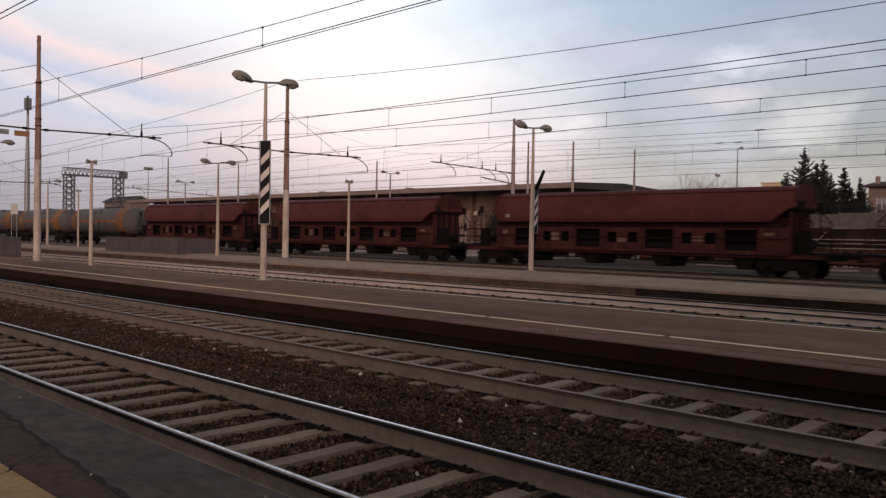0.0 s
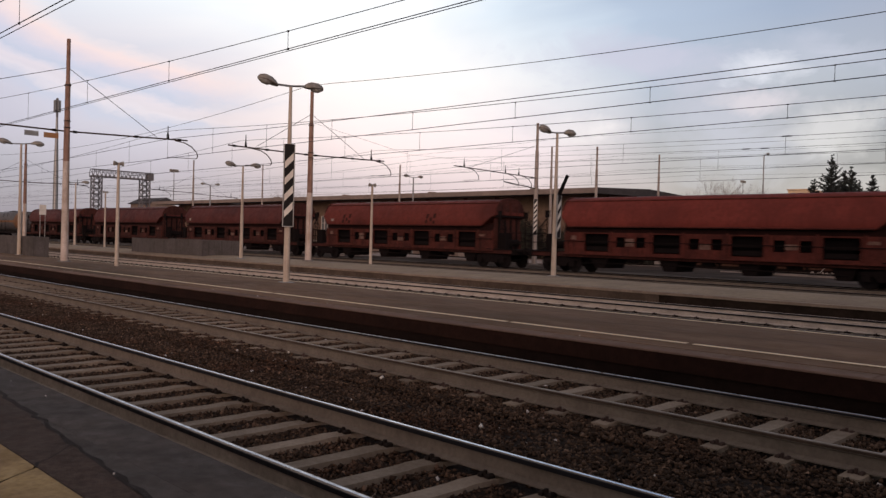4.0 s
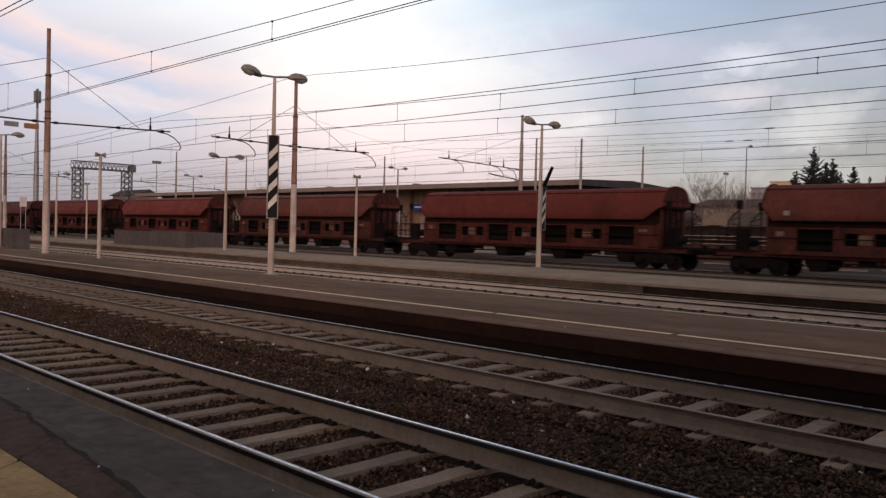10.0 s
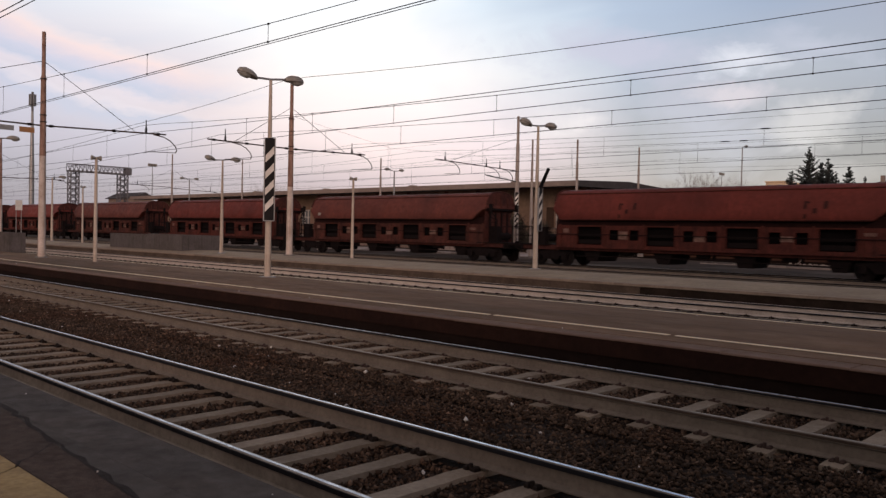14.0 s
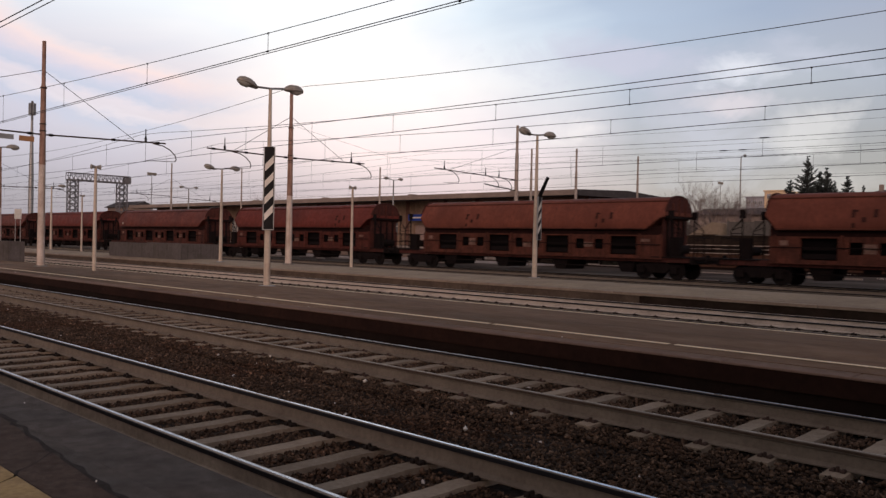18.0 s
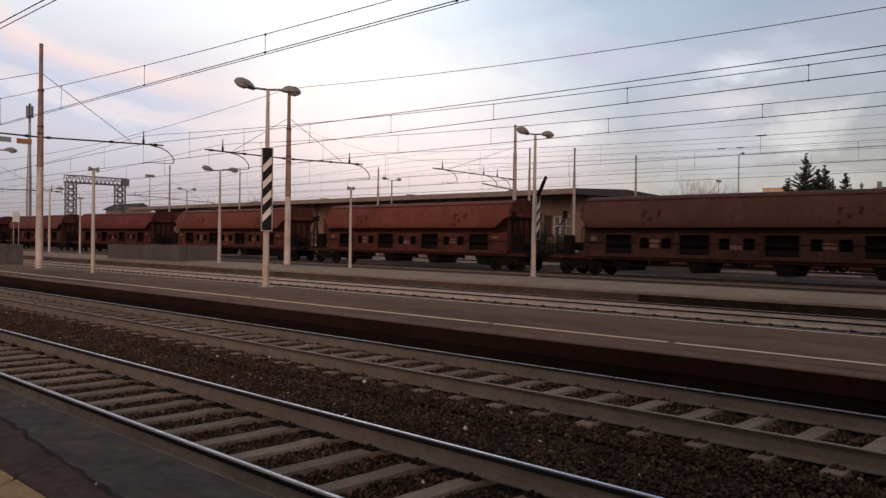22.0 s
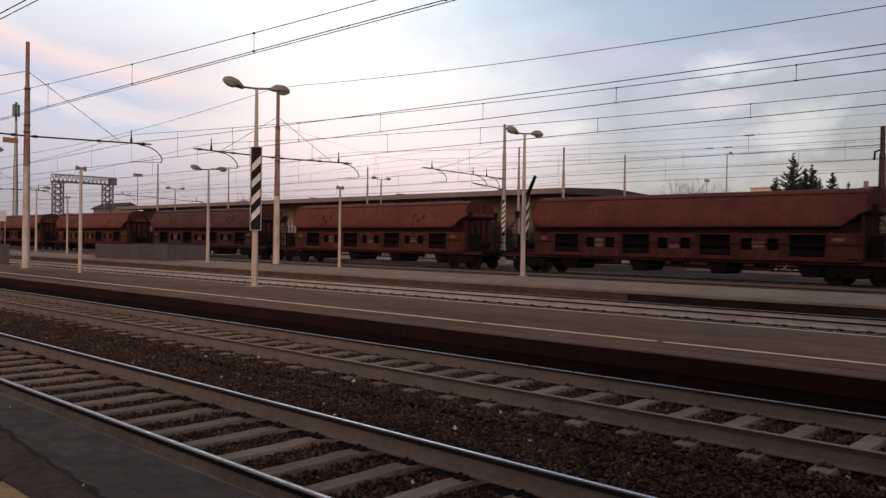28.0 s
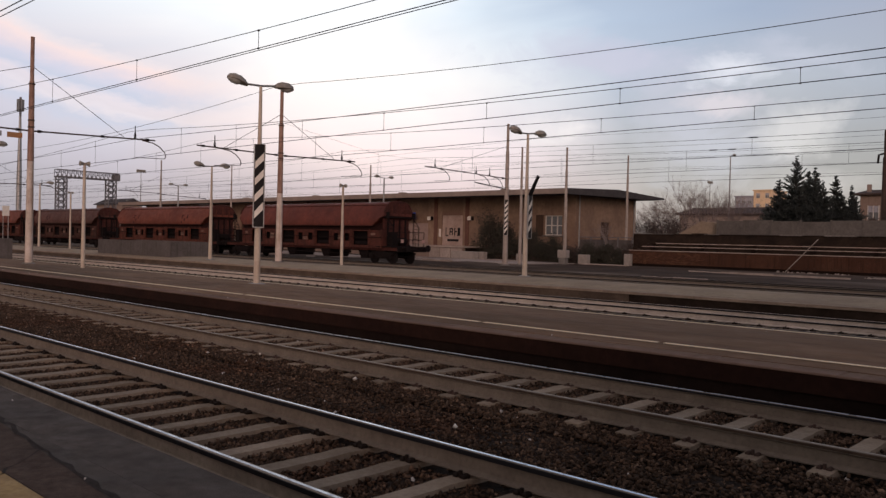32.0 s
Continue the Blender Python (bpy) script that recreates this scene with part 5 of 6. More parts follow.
for k, x0 in ((3, -4.5), (4, -4.2), (1, -4.6), (5, -4.0), (2, -4.4)):
    for q in (0.0, 9.2):
        graffiti(HOPPERS[k], [(x0 + q, 3.00, 0.13, 0.34), (x0 + q + 0.13, 3.24, 0.12, 0.08), (x0 + q + 0.40, 2.80, 0.17, 0.22), (x0 + q + 0.84, 3.00, 0.16, 0.34), (x0 + q + 0.02, 2.58, 0.13, 0.19)])
for q in (-5.8, 3.0):
    graffiti(HOPPERS[10], [(q, 2.62, 0.2, 0.24), (q + 0.05, 2.92, 0.2, 0.3), (q + 0.4, 2.75, 0.2, 0.24), (q + 0.7, 2.95, 0.22, 0.3), (q + 0.72, 2.6, 0.2, 0.2)])
for k in (11, 10, 6):
    part("pale_placard", Solid().box(-7.1, -1.475, 2.72, -6.86, -1.38, 2.92), M["handrail"], HOPPERS[k], "small pale placard")
for y in (-0.95, 0.95):
    part("tail_lamp", Solid().box(10.40, y - 0.10, 1.40, 10.45, y + 0.10, 1.62), M["lamp_red"], HOPPERS[0], "red and white tail plate")


def build_tank():
    base = thing("tank_wagon", "grey bogie tank wagon with an orange band, rolling in the train", "freight wagon", group="tank wagons of the train")
    rings = []
    for x, r in ((-7.3, 0.2), (-7.2, 0.75), (-6.95, 1.15), (-6.5, 1.36), (-6.2, 1.38), (6.2, 1.38), (6.5, 1.36), (6.95, 1.15), (7.2, 0.75), (7.3, 0.2)):
        rings.append([(x, math.cos(a) * r, 2.50 + math.sin(a) * r) for a in [2 * math.pi * k / 28 for k in range(28)]])
    barrel = part("barrel", Solid().loft(rings), M["tank"], base, "dull grey cylindrical tank", True)
    for x in (-6.45, 4.45):
        b = Solid().loft([[(x + d, math.cos(a) * 1.39, 2.50 + math.sin(a) * 1.39) for a in [2 * math.pi * k / 28 for k in range(28)]] for d in (0, 1.0 if x < 0 else 2.0)], caps=False)
        part("orange_band", b, M["tank_orange"], barrel, "orange painted band", True)
    stripe = Solid()
    for s in (-1, 1):
        stripe.box(-5.4, s * 1.385 - 0.012, 2.36, 5.4, s * 1.385 + 0.012, 2.62)
    part("side_stripe", stripe, M["tank_orange"], barrel, "orange side stripe")
    dome = Solid().tube([(0, 0, 3.82), (0, 0, 4.05)], 0.3, 14)
    part("manhole", dome, M["tank"], barrel)
    walk_board = Solid().box(-3.5, -0.35, 3.93, 3.5, -0.3, 3.97)
    walk_board.box(-3.5, 0.3, 3.93, 3.5, 0.35, 3.97)
    part("catwalk", walk_board, M["under"], base)
    sill = Solid()
    for y in (-1.0, 1.0):
        sill.box(-7.6, y - 0.08, 0.82, 7.6, y + 0.08, 1.15)
    for x in (-5.6, 5.6):
        sill.box(x - 0.3, -1.1, 1.15, x + 0.3, 1.1, 1.5)
    part("sill", sill, M["under"], base)
    for s in (-1, 1):
        bogie(base, s * 5.6)
        buffers(base, s * 7.6, s)
        l = Solid().tube([(s * 0.9, -1.42, 0.9), (s * 0.9, -1.42, 2.5), (s * 0.75, -1.0, 3.7)], 0.03, 5)
        part("ladder", l, M["under"], base)
    return base


tank = build_tank()
TANKS = [tank] + [copy_thing(tank, pose(0, TRAIN_Y, 0)) for _ in range(4)]
tank.matrix_basis = pose(0, TRAIN_Y, 0)


# ---- freight shed and yard ----
def build_shed():
    x1, x0 = -39.8, -118.0
    y0, y1, z0, zt = 58.0, 67.9, 0.05, 5.80
    base = thing("freight_shed", "long ochre stuccoed freight shed with a flat overhanging roof", "building", pose(0, 0, 0))
    # openings of the long wall: (x, width, sill, head, kind)
    holes = []
    plan = [(-42.1, "window"), (-54.2, "graffiti"), (-59.2, "shutter")]
    x = -64.4
    while x > x0 + 4:
        plan.append((x, ("window", "door", "door")[len(plan) % 3]))
        x -= 5.2
    cur = x1

    def section(*q):
        part("wall_section", Solid().box(*q), M["stucco"], base, "ochre stucco wall")

    for c, kind in plan:
        a, b, s, h = (c - 0.95, c + 0.95, 2.3, 4.05) if kind == "window" else (c - 1.7, c + 1.7, 1.15, 3.35) if kind == "shutter" else (c - 1.4, c + 1.4, 1.15, 4.1)
        section(b, y0, z0 - 0.3, cur, y0 + 0.35, zt)
        section(a, y0, h, b, y0 + 0.35, zt)
        section(a, y0, z0 - 0.3, b, y0 + 0.35, s)
        cur = a
        holes.append((a, b, s, h, kind))
    section(x0, y0, z0 - 0.3, cur, y0 + 0.35, zt)
    e = Solid()
    e.box(x1 - 0.35, y0 + 0.355, z0 - 0.3, x1, 62.0, zt)
    e.box(x1 - 0.35, 63.6, z0 - 0.3, x1, y1, zt)
    e.box(x1 - 0.35, 62.0, 3.6, x1, 63.6, zt)
    part("end_wall", e, M["stucco"], base, "ochre stucco end wall")
    part("end_door", Solid().box(x1 - 0.28, 62.005, z0 - 0.2, x1 - 0.2, 63.595, 3.595), M["wood_brown"], base, "brown wooden door in the end wall")
    back = Solid().box(x0, y1 - 0.35, z0 - 0.3, x1 - 0.355, y1, zt)
    back.box(x0, y0 + 0.355, z0 - 0.3, x0 + 0.35, y1 - 0.355, zt)
    part("back_wall", back, M["stucco"], base)
    for a, b, s, h, kind in holes:
        if kind == "window":
            win = part("window", Solid().box(a, y0 + 0.2, s, b, y0 + 0.23, h), M["glass"], base, "dusty window pane")
            f = Solid()
            for q in (a + 0.04, b - 0.04, a + (b - a) * 0.36, a + (b - a) * 0.68):
                f.box(q - 0.05, y0 + 0.13, s, q + 0.05, y0 + 0.195, h)
            for z in (s + 0.04, (s + h) / 2, h - 0.04):
                f.box(a, y0 + 0.125, z - 0.04, b, y0 + 0.19, z + 0.04)
            part("window_frame", f, M["frame_white"], win, "white painted window frame")
            part("sill", Solid().box(a - 0.15, y0 - 0.12, s - 0.12, b + 0.15, y0 - 0.004, s - 0.004), M["pale_concrete"], win)
        elif kind == "shutter":
            d = part("roller_shutter", Solid().box(a, y0 + 0.18, s, b, y0 + 0.24, h), M["roller_shutter"], base, "dull pinkish roller shutter")
            for k in range(8):
                part("slat", Solid().box(a, y0 + 0.155, s + 0.05 + 0.27 * k, b, y0 + 0.178, s + 0.27 + 0.27 * k), M["roller_shutter"], d)
        elif kind == "graffiti":
            d = part("goods_door", Solid().box(a, y0 + 0.10, s, b, y0 + 0.16, h), M["sprayed_pale"], base, "pale goods door sprayed with dark paint")
            for gx, gz, gw, gh in ((-0.95, 2.05, 0.10, 0.85), (-0.95, 2.05, 0.38, 0.12), (-0.42, 2.15, 0.12, 0.72), (-0.10, 2.15, 0.12, 0.72), (-0.42, 2.75, 0.42, 0.12), (-0.42, 2.42, 0.42, 0.12), (0.22, 2.1, 0.12, 0.78), (0.22, 2.45, 0.36, 0.12), (0.60, 2.1, 0.38, 0.12), (0.66, 2.1, 0.32, 0.8), (-0.7, 1.55, 1.5, 0.22)):
                part("sprayed_bar", Solid().box((a + b) / 2 + gx, y0 + 0.088, gz, (a + b) / 2 + gx + gw, y0 + 0.098, gz + gh), M["black"], d, "dark sprayed bar, unreadable")
        else:
            d = part("goods_door", Solid().box(a, y0 + 0.18, s, b, y0 + 0.24, h), M["wood_brown"], base, "brown wooden sliding goods door")
            f = Solid()
            for z in (s + 0.1, (s + h) / 2, h - 0.1):
                f.box(a, y0 + 0.13, z - 0.07, b, y0 + 0.178, z + 0.07)
            part("rail_board", f, M["wood_brown"], d)
    # pilasters and wall lamps
    for c in (-52.2, -56.4, -61.9, -66.9, -77.3, -87.7, -98.1):
        part("pilaster", Solid().box(c - 0.22, y0 - 0.10, z0 - 0.3, c + 0.22, y0 - 0.004, zt), M["pilaster_red"], base, "red-brown painted pilaster")
    for c in (-51.65, -57.05):
        lamp = part("wall_lamp", Solid().box(c - 0.22, y0 - 0.40, 3.62, c + 0.16, y0 - 0.005, 3.98, 0.05), M["white"], base, "white wall lamp")
        part("lamp_cable", Solid().box(c + 0.165, y0 - 0.3, 3.62, c + 0.24, y0 - 0.005, 3.98), M["black"], lamp)
    part("sprayed_patch", Solid().box(-55.98, y0 - 0.012, 2.0, -55.68, y0 - 0.004, 2.75), M["white"], base, "pale sprayed patch on the wall")
    part("door_surround", Solid().box(-43.95, y0 - 0.06, 2.2, -43.15, y0 - 0.004, 4.1), M["wood_brown"], base, "dark wooden shutter folded beside the window")
    pipe = Solid().tube([(x1 + 0.08, 58.5, 0.1), (x1 + 0.08, 58.5, zt)], 0.06, 8)
    pipe.tube([(x1 + 0.08, 67.5, 0.1), (x1 + 0.08, 67.5, zt)], 0.06, 8)
    part("downpipe", pipe, M["galv"], base, "pale downpipe")
    # roof: thin slab with tapered overhang
    r = Solid()
    r.prism([(54.4, 5.66), (58.0, 5.78), (67.9, 5.78), (70.2, 5.98), (70.2, 6.10), (62, 6.42), (54.4, 6.10)], "x", x0 - 1.5, -38.15)
    roof = part("roof", r, M["roofing"], base, "dark flat roof slab with wide eaves")
    fas = Solid().box(x0 - 1.5, 54.33, 5.68, -38.12, 54.397, 6.12)
    part("fascia", fas, M["eave"], roof, "pale fascia board of the eaves")
    fe = Solid()
    fe.prism([(54.40, 5.64), (62.0, 5.76), (70.2, 5.96), (70.2, 6.12), (62, 6.44), (54.40, 6.12)], "x", -38.145, -38.10)
    part("end_fascia", fe, M["roofing"], roof, "dark end fascia")
    for c in (-52, -67, -83, -99):
        part("chimney", Solid().box(c - 0.35, 63.0, 6.3, c + 0.35, 63.7, 6.95), M["eave"], roof, "small roof vent")
    sg = part("station_sign", Solid().box(-60.7, 56.9, 3.72, -58.3, 56.98, 4.36), M["blue_sign"], base, "blue enamel sign with white bar of unreadable text")
    part("sign_bar", Solid().box(-60.4, 56.885, 3.96, -58.6, 56.897, 4.10), M["white"], sg)
    part("sign_bracket", Solid().box(-59.6, 56.985, 3.9, -59.5, 58.0, 3.96), M["iron"], sg)
    # loading platform
    lp = thing("loading_platform", "raised concrete loading platform along the shed", "platform", pose(0, 0, 0))
    part("deck", Solid().box(x0, 54.2, 1.0, -49.2, 57.88, 1.15), M["white_concrete"], lp, "pale concrete deck")
    part("front_wall", Solid().box(x0, 54.35, -0.2, -49.35, 54.6, 0.996), M["plaster"], lp, "grey concrete front wall")
    for k in range(3):
        part("white_panel", Solid().box(-53.6 + 1.4 * k, 54.28, 0.05, -52.3 + 1.4 * k, 54.346, 0.94), M["white_concrete"], lp, "pale panel on the platform front")
    part("fill", Solid().box(x0, 54.605, -0.2, -49.35, 57.88, 0.996), M["dark_wall"], lp)


build_shed()


def cabinet(x, y, w, h, d, label, plinth=0.0):
    z = ground_height(y)
    base = thing("trackside_cabinet", label, "cabinet", pose(x, y, z), "trackside cabinets")
    if plinth:
        part("plinth", Solid().box(-w * 0.35, -d / 2, -0.05, w * 0.35, d / 2, plinth), M["pale_concrete"], base)
    b = part("body", Solid().box(-w / 2, -d / 2, plinth - (0.0 if plinth else 0.05), w / 2, d / 2, plinth + h, 0.03), M["handrail"], base, "pale grey metal body")
    part("door", Solid().box(-w / 2 + 0.06, -d / 2 - 0.02, plinth + 0.08, w / 2 - 0.06, -d / 2 - 0.003, plinth + h - 0.1), M["handrail"], b)


cabinet(-46.7, 54.0, 0.62, 0.68, 0.45, "small pale grey trackside relay cabinet")
cabinet(-42.0, 53.4, 0.6, 0.65, 0.45, "small pale grey trackside relay cabinet")
cabinet(-36.35, 51.5, 0.8, 0.6, 0.45, "pale trackside cabinet on a concrete plinth", 0.5)
cabinet(-36.4, 54.4, 0.85, 0.75, 0.45, "grey round-topped trackside cabinet")
cabinet(-32.9, 55.2, 0.5, 0.9, 0.4, "small grey trackside cabinet beside the brick wall")
cabinet(-47.6, 52.6, 2.6, 0.7, 0.7, "long pale trackside locker with two lids")


def yard_fence(x0, x1, y, top):
    z = ground_height(y)
    base = thing("yard_fence", "low dark grey sheet-metal fence beside the shed", "fence", pose((x0 + x1) / 2, y, z))
    w = (x1 - x0) / 2
    for k in range(6):
        a = -w + 2 * w * k / 5
        part("post", Solid().box(a - 0.04, -0.04, -0.1, a + 0.04, 0.04, top), M["steel_grey"], base)
        if k < 5:
            part("sheet_panel", Solid().box(a + 0.045, -0.015, 0.5, a + 2 * w / 5 - 0.045, 0.015, top - 0.16), M["grey_panel"], base)
    part("top_rail", Solid().tube([(-w, 0, top + 0.035), (w, 0, top + 0.035)], 0.035, 6), M["steel_grey"], base)


yard_fence(-41.2, -34.6, 58.6, 2.15)


# ---- brick loading dock ----
DOCK_Y = 56.0


def build_dock():
    base = thing("loading_dock", "old red brick loading dock with blackened parapet and stacked rails", "loading dock", pose(0, 0, 0))
    x0, x1 = -33.3, 26.0
    part("core", Solid().box(x0 - 0.7, DOCK_Y + 0.12, -0.2, x1, DOCK_Y + 5.0, 1.20), M["mortar"], base, "dark mortar core")
    part("footing", Solid().box(x0 - 0.1, DOCK_Y - 0.12, -0.2, x1, DOCK_Y + 0.115, 0.22), M["dark_wall"], base, "dirty footing of the wall")
    part("parapet", Solid().box(x0 - 0.6, DOCK_Y + 1.6, 1.20, x1, DOCK_Y + 2.0, 2.52), M["brick_dark"], base, "blackened brick parapet")
    rnd = random.Random(9)
    x = x0 - 0.6
    while x < x1:
        l = rnd.uniform(0.9, 1.6)
        part("coping_stone", Solid().box(x, DOCK_Y + 1.52, 2.525, min(x + l - 0.03, x1), DOCK_Y + 2.08, 2.56 + rnd.choice((0, 0.01, 0.02, 0.06))), M["pale_concrete"] if rnd.random() < 0.6 else M["brick_dark"], base)
        x += l
    part("ledge", Solid().box(x0, DOCK_Y - 0.05, 1.205, x1, DOCK_Y + 0.5, 1.255), M["old_rail"], base, "pale stone ledge")
    for i, (dy, z) in enumerate(((0.55, 1.52), (0.9, 1.78))):
        part("stacked_rail", Solid().prism([(DOCK_Y + dy + a, z + (b + 0.17) * 0.32) for a, b in ((-0.07, -0.17), (0.07, -0.17), (0.07, -0.15), (0.012, -0.13), (0.035, -0.04), (0.03, 0), (-0.03, 0), (-0.035, -0.04), (-0.012, -0.13), (-0.07, -0.15))], "x", x0 + 0.8 + i, x1), M["old_rail"], base, "long rusty rail lying on the dock")
        for q in range(14):
            part("bearer", Solid().box(x0 + 1.5 + 4 * q, DOCK_Y + 0.42 + 0.3 * i, 1.20 if not i else 1.294, x0 + 1.7 + 4 * q, DOCK_Y + 0.65 + 0.4 * i, z), M["dark_wall"], base)
    # brick face
    mesh = Solid().box(-0.118, 0, 0, 0.118, 0.118, 0.062, 0.006).mesh("brick", M["brick_red"])
    far = Solid()
    n = 0
    for row in range(13):
        z = 0.222 + row * 0.0755
        x = x0 + 0.12 + (0.125 if row % 2 else 0.0)
        while x < x1:
            dy = rnd.uniform(-0.008, 0.006)
            if x < -27.2 and n < 290:
                part("brick", mesh, None, base, at=pose(x, DOCK_Y + dy, z))
                n += 1
            elif x < 0:
                far.box(x - 0.118, DOCK_Y + dy, z, x + 0.118, DOCK_Y + dy + 0.118, z + 0.062)
            x += 0.25
    tagged(part("brickwork", far, M["brick_red"], base, "weathered red brick courses"), kind="stuff")
    pl = Solid().tube([(-20.9, DOCK_Y - 0.9, 0.05), (-19.1, DOCK_Y - 0.1, 2.3)], 0.03, 6)
    tagged(new("leaning_pole", pl.mesh("leaning_pole", M["handrail"])), "pale wooden pole leaning against the brick dock", "pole")


build_dock()


def build_back_wall():
    base = thing("concrete_wall", "long weathered concrete panel wall behind the dock", "wall", pose(0, 0, 0))
    for k in range(24):
        x = -33.6 + 2.5 * k
        part("wall_panel", Solid().box(x + 0.06, 72.0, -0.1, x + 2.44, 72.12, 4.05 + 0.07 * math.sin(k * 1.7)), M["panel_grey"], base)
        part("wall_post", Solid().box(x - 0.06, 71.94, -0.1, x + 0.056, 72.18, 4.15), M["panel_grey"], base)
    gable = thing("small_hut", "low tan-plastered hut with sloping roof", "hut", pose(-36.0, 74.5, 0.05))
    part("wall", Solid().box(-1.7, -1.5, -0.1, 1.7, 1.5, 2.6), M["tan_wall"], gable)
    part("roof", Solid().prism([(-2.2, 2.6), (1.9, 2.6), (1.9, 3.85), (0.4, 4.0)], "y", -1.7, 1.7), M["tan_wall"], gable)


build_back_wall()


def simple_house(name, label, x, y, w, d, h, ridge, wall, rooftop, floors, cols, cat="house", group="", flat=False):
    base = thing(name, label, cat, pose(x, y, 0.0), group)
    part("wall", Solid().box(-w / 2, 0, -0.2, w / 2, d, h), M[wall], base)
    if flat:
        part("roof", Solid().box(-w / 2 - 0.3, -0.3, h + 0.004, w / 2 + 0.3, d + 0.3, h + 0.35), M[rooftop], base)
    else:
        part("roof", Solid().prism([(-0.6, h), (d + 0.6, h), (d + 0.6, h + 0.15), (d / 2, h + ridge), (-0.6, h + 0.15)], "x", -w / 2 - 0.6, w / 2 + 0.6), M[rooftop], base, "weathered tiled roof")
    for fl in range(floors):
        for c in range(cols):
            wx = -w / 2 + w * (c + 0.5) / cols
            wz = h * (fl + 0.30) / floors
            win = part("window", Solid().box(wx - 0.5, -0.03, wz, wx + 0.5, -0.004, wz + 1.5), M["glass"], base)
            fr = Solid()
            for q in (wx - 0.55, wx, wx + 0.55):
                fr.box(q - 0.05, -0.07, wz - 0.05, q + 0.05, -0.034, wz + 1.55)
            part("frame", fr, M["frame_white"], win)
            part("shutter", Solid().box(wx - 0.5, -0.065, wz + 0.8, wx + 0.5, -0.036, wz + 1.5), M["far_grey"], win)
    return base


h1 = simple_house("house", "two-storey pinkish house with a tiled roof and chimney", -23.0, 96, 11, 10, 7.7, 0.9, "plaster", "tiles", 2, 4)
part("chimney", Solid().box(-5.2, 1.2, 7.9, -4.8, 1.6, 8.95), M["eave"], h1)
simple_house("house", "taller tan house with a flat parapet behind the tiled one", -23.2, 108, 8, 8, 9.9, 0.5, "plaster", "tiles", 2, 3, flat=True)
simple_house("workshop", "long low dark-roofed workshop behind the trees", -49.2, 110, 16, 12, 6.2, 1.3, "eave", "tiles", 1, 5, "building")
simple_house("apartment_block", "far apartment block, yellow evening light in its wall colour", -102.3, 250, 5.7, 12, 19.4, 0.5, "far_yellow", "far_yellow", 6, 2, "building", flat=True)
simple_house("apartment_block", "far grey apartment block", -108.2, 250, 5.7, 12, 17.6, 0.5, "far_grey", "far_grey", 6, 3, "building", flat=True)
simple_house("house", "distant pinkish house with a low grey roof behind the gantry", -203, 90, 15, 5, 8.6, 1.6, "plaster", "roofing", 2, 5)
simple_house("building", "long low pale building in the far distance", -196, 78, 60, 12, 5.0, 0.5, "pale_concrete", "far_grey", 1, 10, "building", flat=True)


# ---- trees ----
def conifer(x, y, h, r, seed, z0=0.05):
    rnd = random.Random(seed)
    base = thing("conifer", "tall dark green conifer behind the concrete wall", "tree", pose(x, y, z0), "conifers")
    part("trunk", Solid().tube([(0, 0, -0.1), (0, 0, h * 0.98)], [0.22, 0.012], 8), M["bark"], base)
    s = Solid()
    z = h * 0.12
    while z < h:
        u = (z - h * 0.12) / (h * 0.88)
        reach = r * 1.35 * (1 - u) ** 0.9 * rnd.uniform(0.78, 1.08) + 0.03
        n = max(6, int(12 * (1 - u) + 6))
        a0 = rnd.uniform(0, 6.28)
        for k in range(n):
            a = a0 + 6.283 * k / n + rnd.uniform(-0.3, 0.3)
            L = reach * rnd.choice((0.45, 0.65, 0.8, 0.9, 0.95, 1.0)) * rnd.uniform(0.85, 1.1)
            d = Vector((math.cos(a), math.sin(a), 0))
            side = Vector((-d.y, d.x, 0))
            up = rnd.uniform(0.15, 0.75)
            zb = z + rnd.uniform(-0.45, 0.35)
            tip = d * L + Vector((0, 0, zb + up * L))
            m = max(4, int(L / 0.15))
            for j in range(m):
                q = (j + 0.5) / m
                p = Vector((0, 0, zb)).lerp(tip, q)
                for _ in range(9):
                    ln = rnd.uniform(0.22, 0.46) * (1 - 0.62 * u)
                    way = (d * rnd.uniform(0.2, 0.9) + side * rnd.uniform(-0.9, 0.9) * (1.2 - 0.7 * q) + Vector((0, 0, rnd.uniform(-0.1, 0.75)))).normalized()
                    flat = way.cross(Vector((rnd.uniform(-1, 1), rnd.uniform(-1, 1), rnd.uniform(-0.3, 1)))).normalized() * rnd.uniform(0.03, 0.06)
                    s.add([p - flat, p + flat, p + way * ln], [(0, 1, 2)])
        z += 0.25 * (1.15 - 0.45 * u)
    part("crown", s, M["needles"], base, "dark layered needle boughs")
    return base


for i, (x, y, h, r) in enumerate(((-29.5, 80, 10.25, 2.9), (-27.9, 80.5, 9.2, 2.5), (-28.9, 81.5, 9.0, 2.6), (-31.4, 81, 6.8, 1.8), (-26.2, 81, 8.4, 2.1), (-25.1, 82, 7.5, 1.3), (-28.6, 78.5, 7.6, 2.4), (-30.6, 78.5, 8.0, 2.1), (-31.9, 79, 5.6, 1.3), (-19.6, 82, 6.0, 1.6), (-26.9, 79.5, 7.5, 2.3), (-25.6, 80.5, 6.9, 1.9), (-24.5, 81, 6.5, 1.8), (-27.4, 79, 7.6, 2.2))):
    conifer(x, y, h, r, 20 + i)


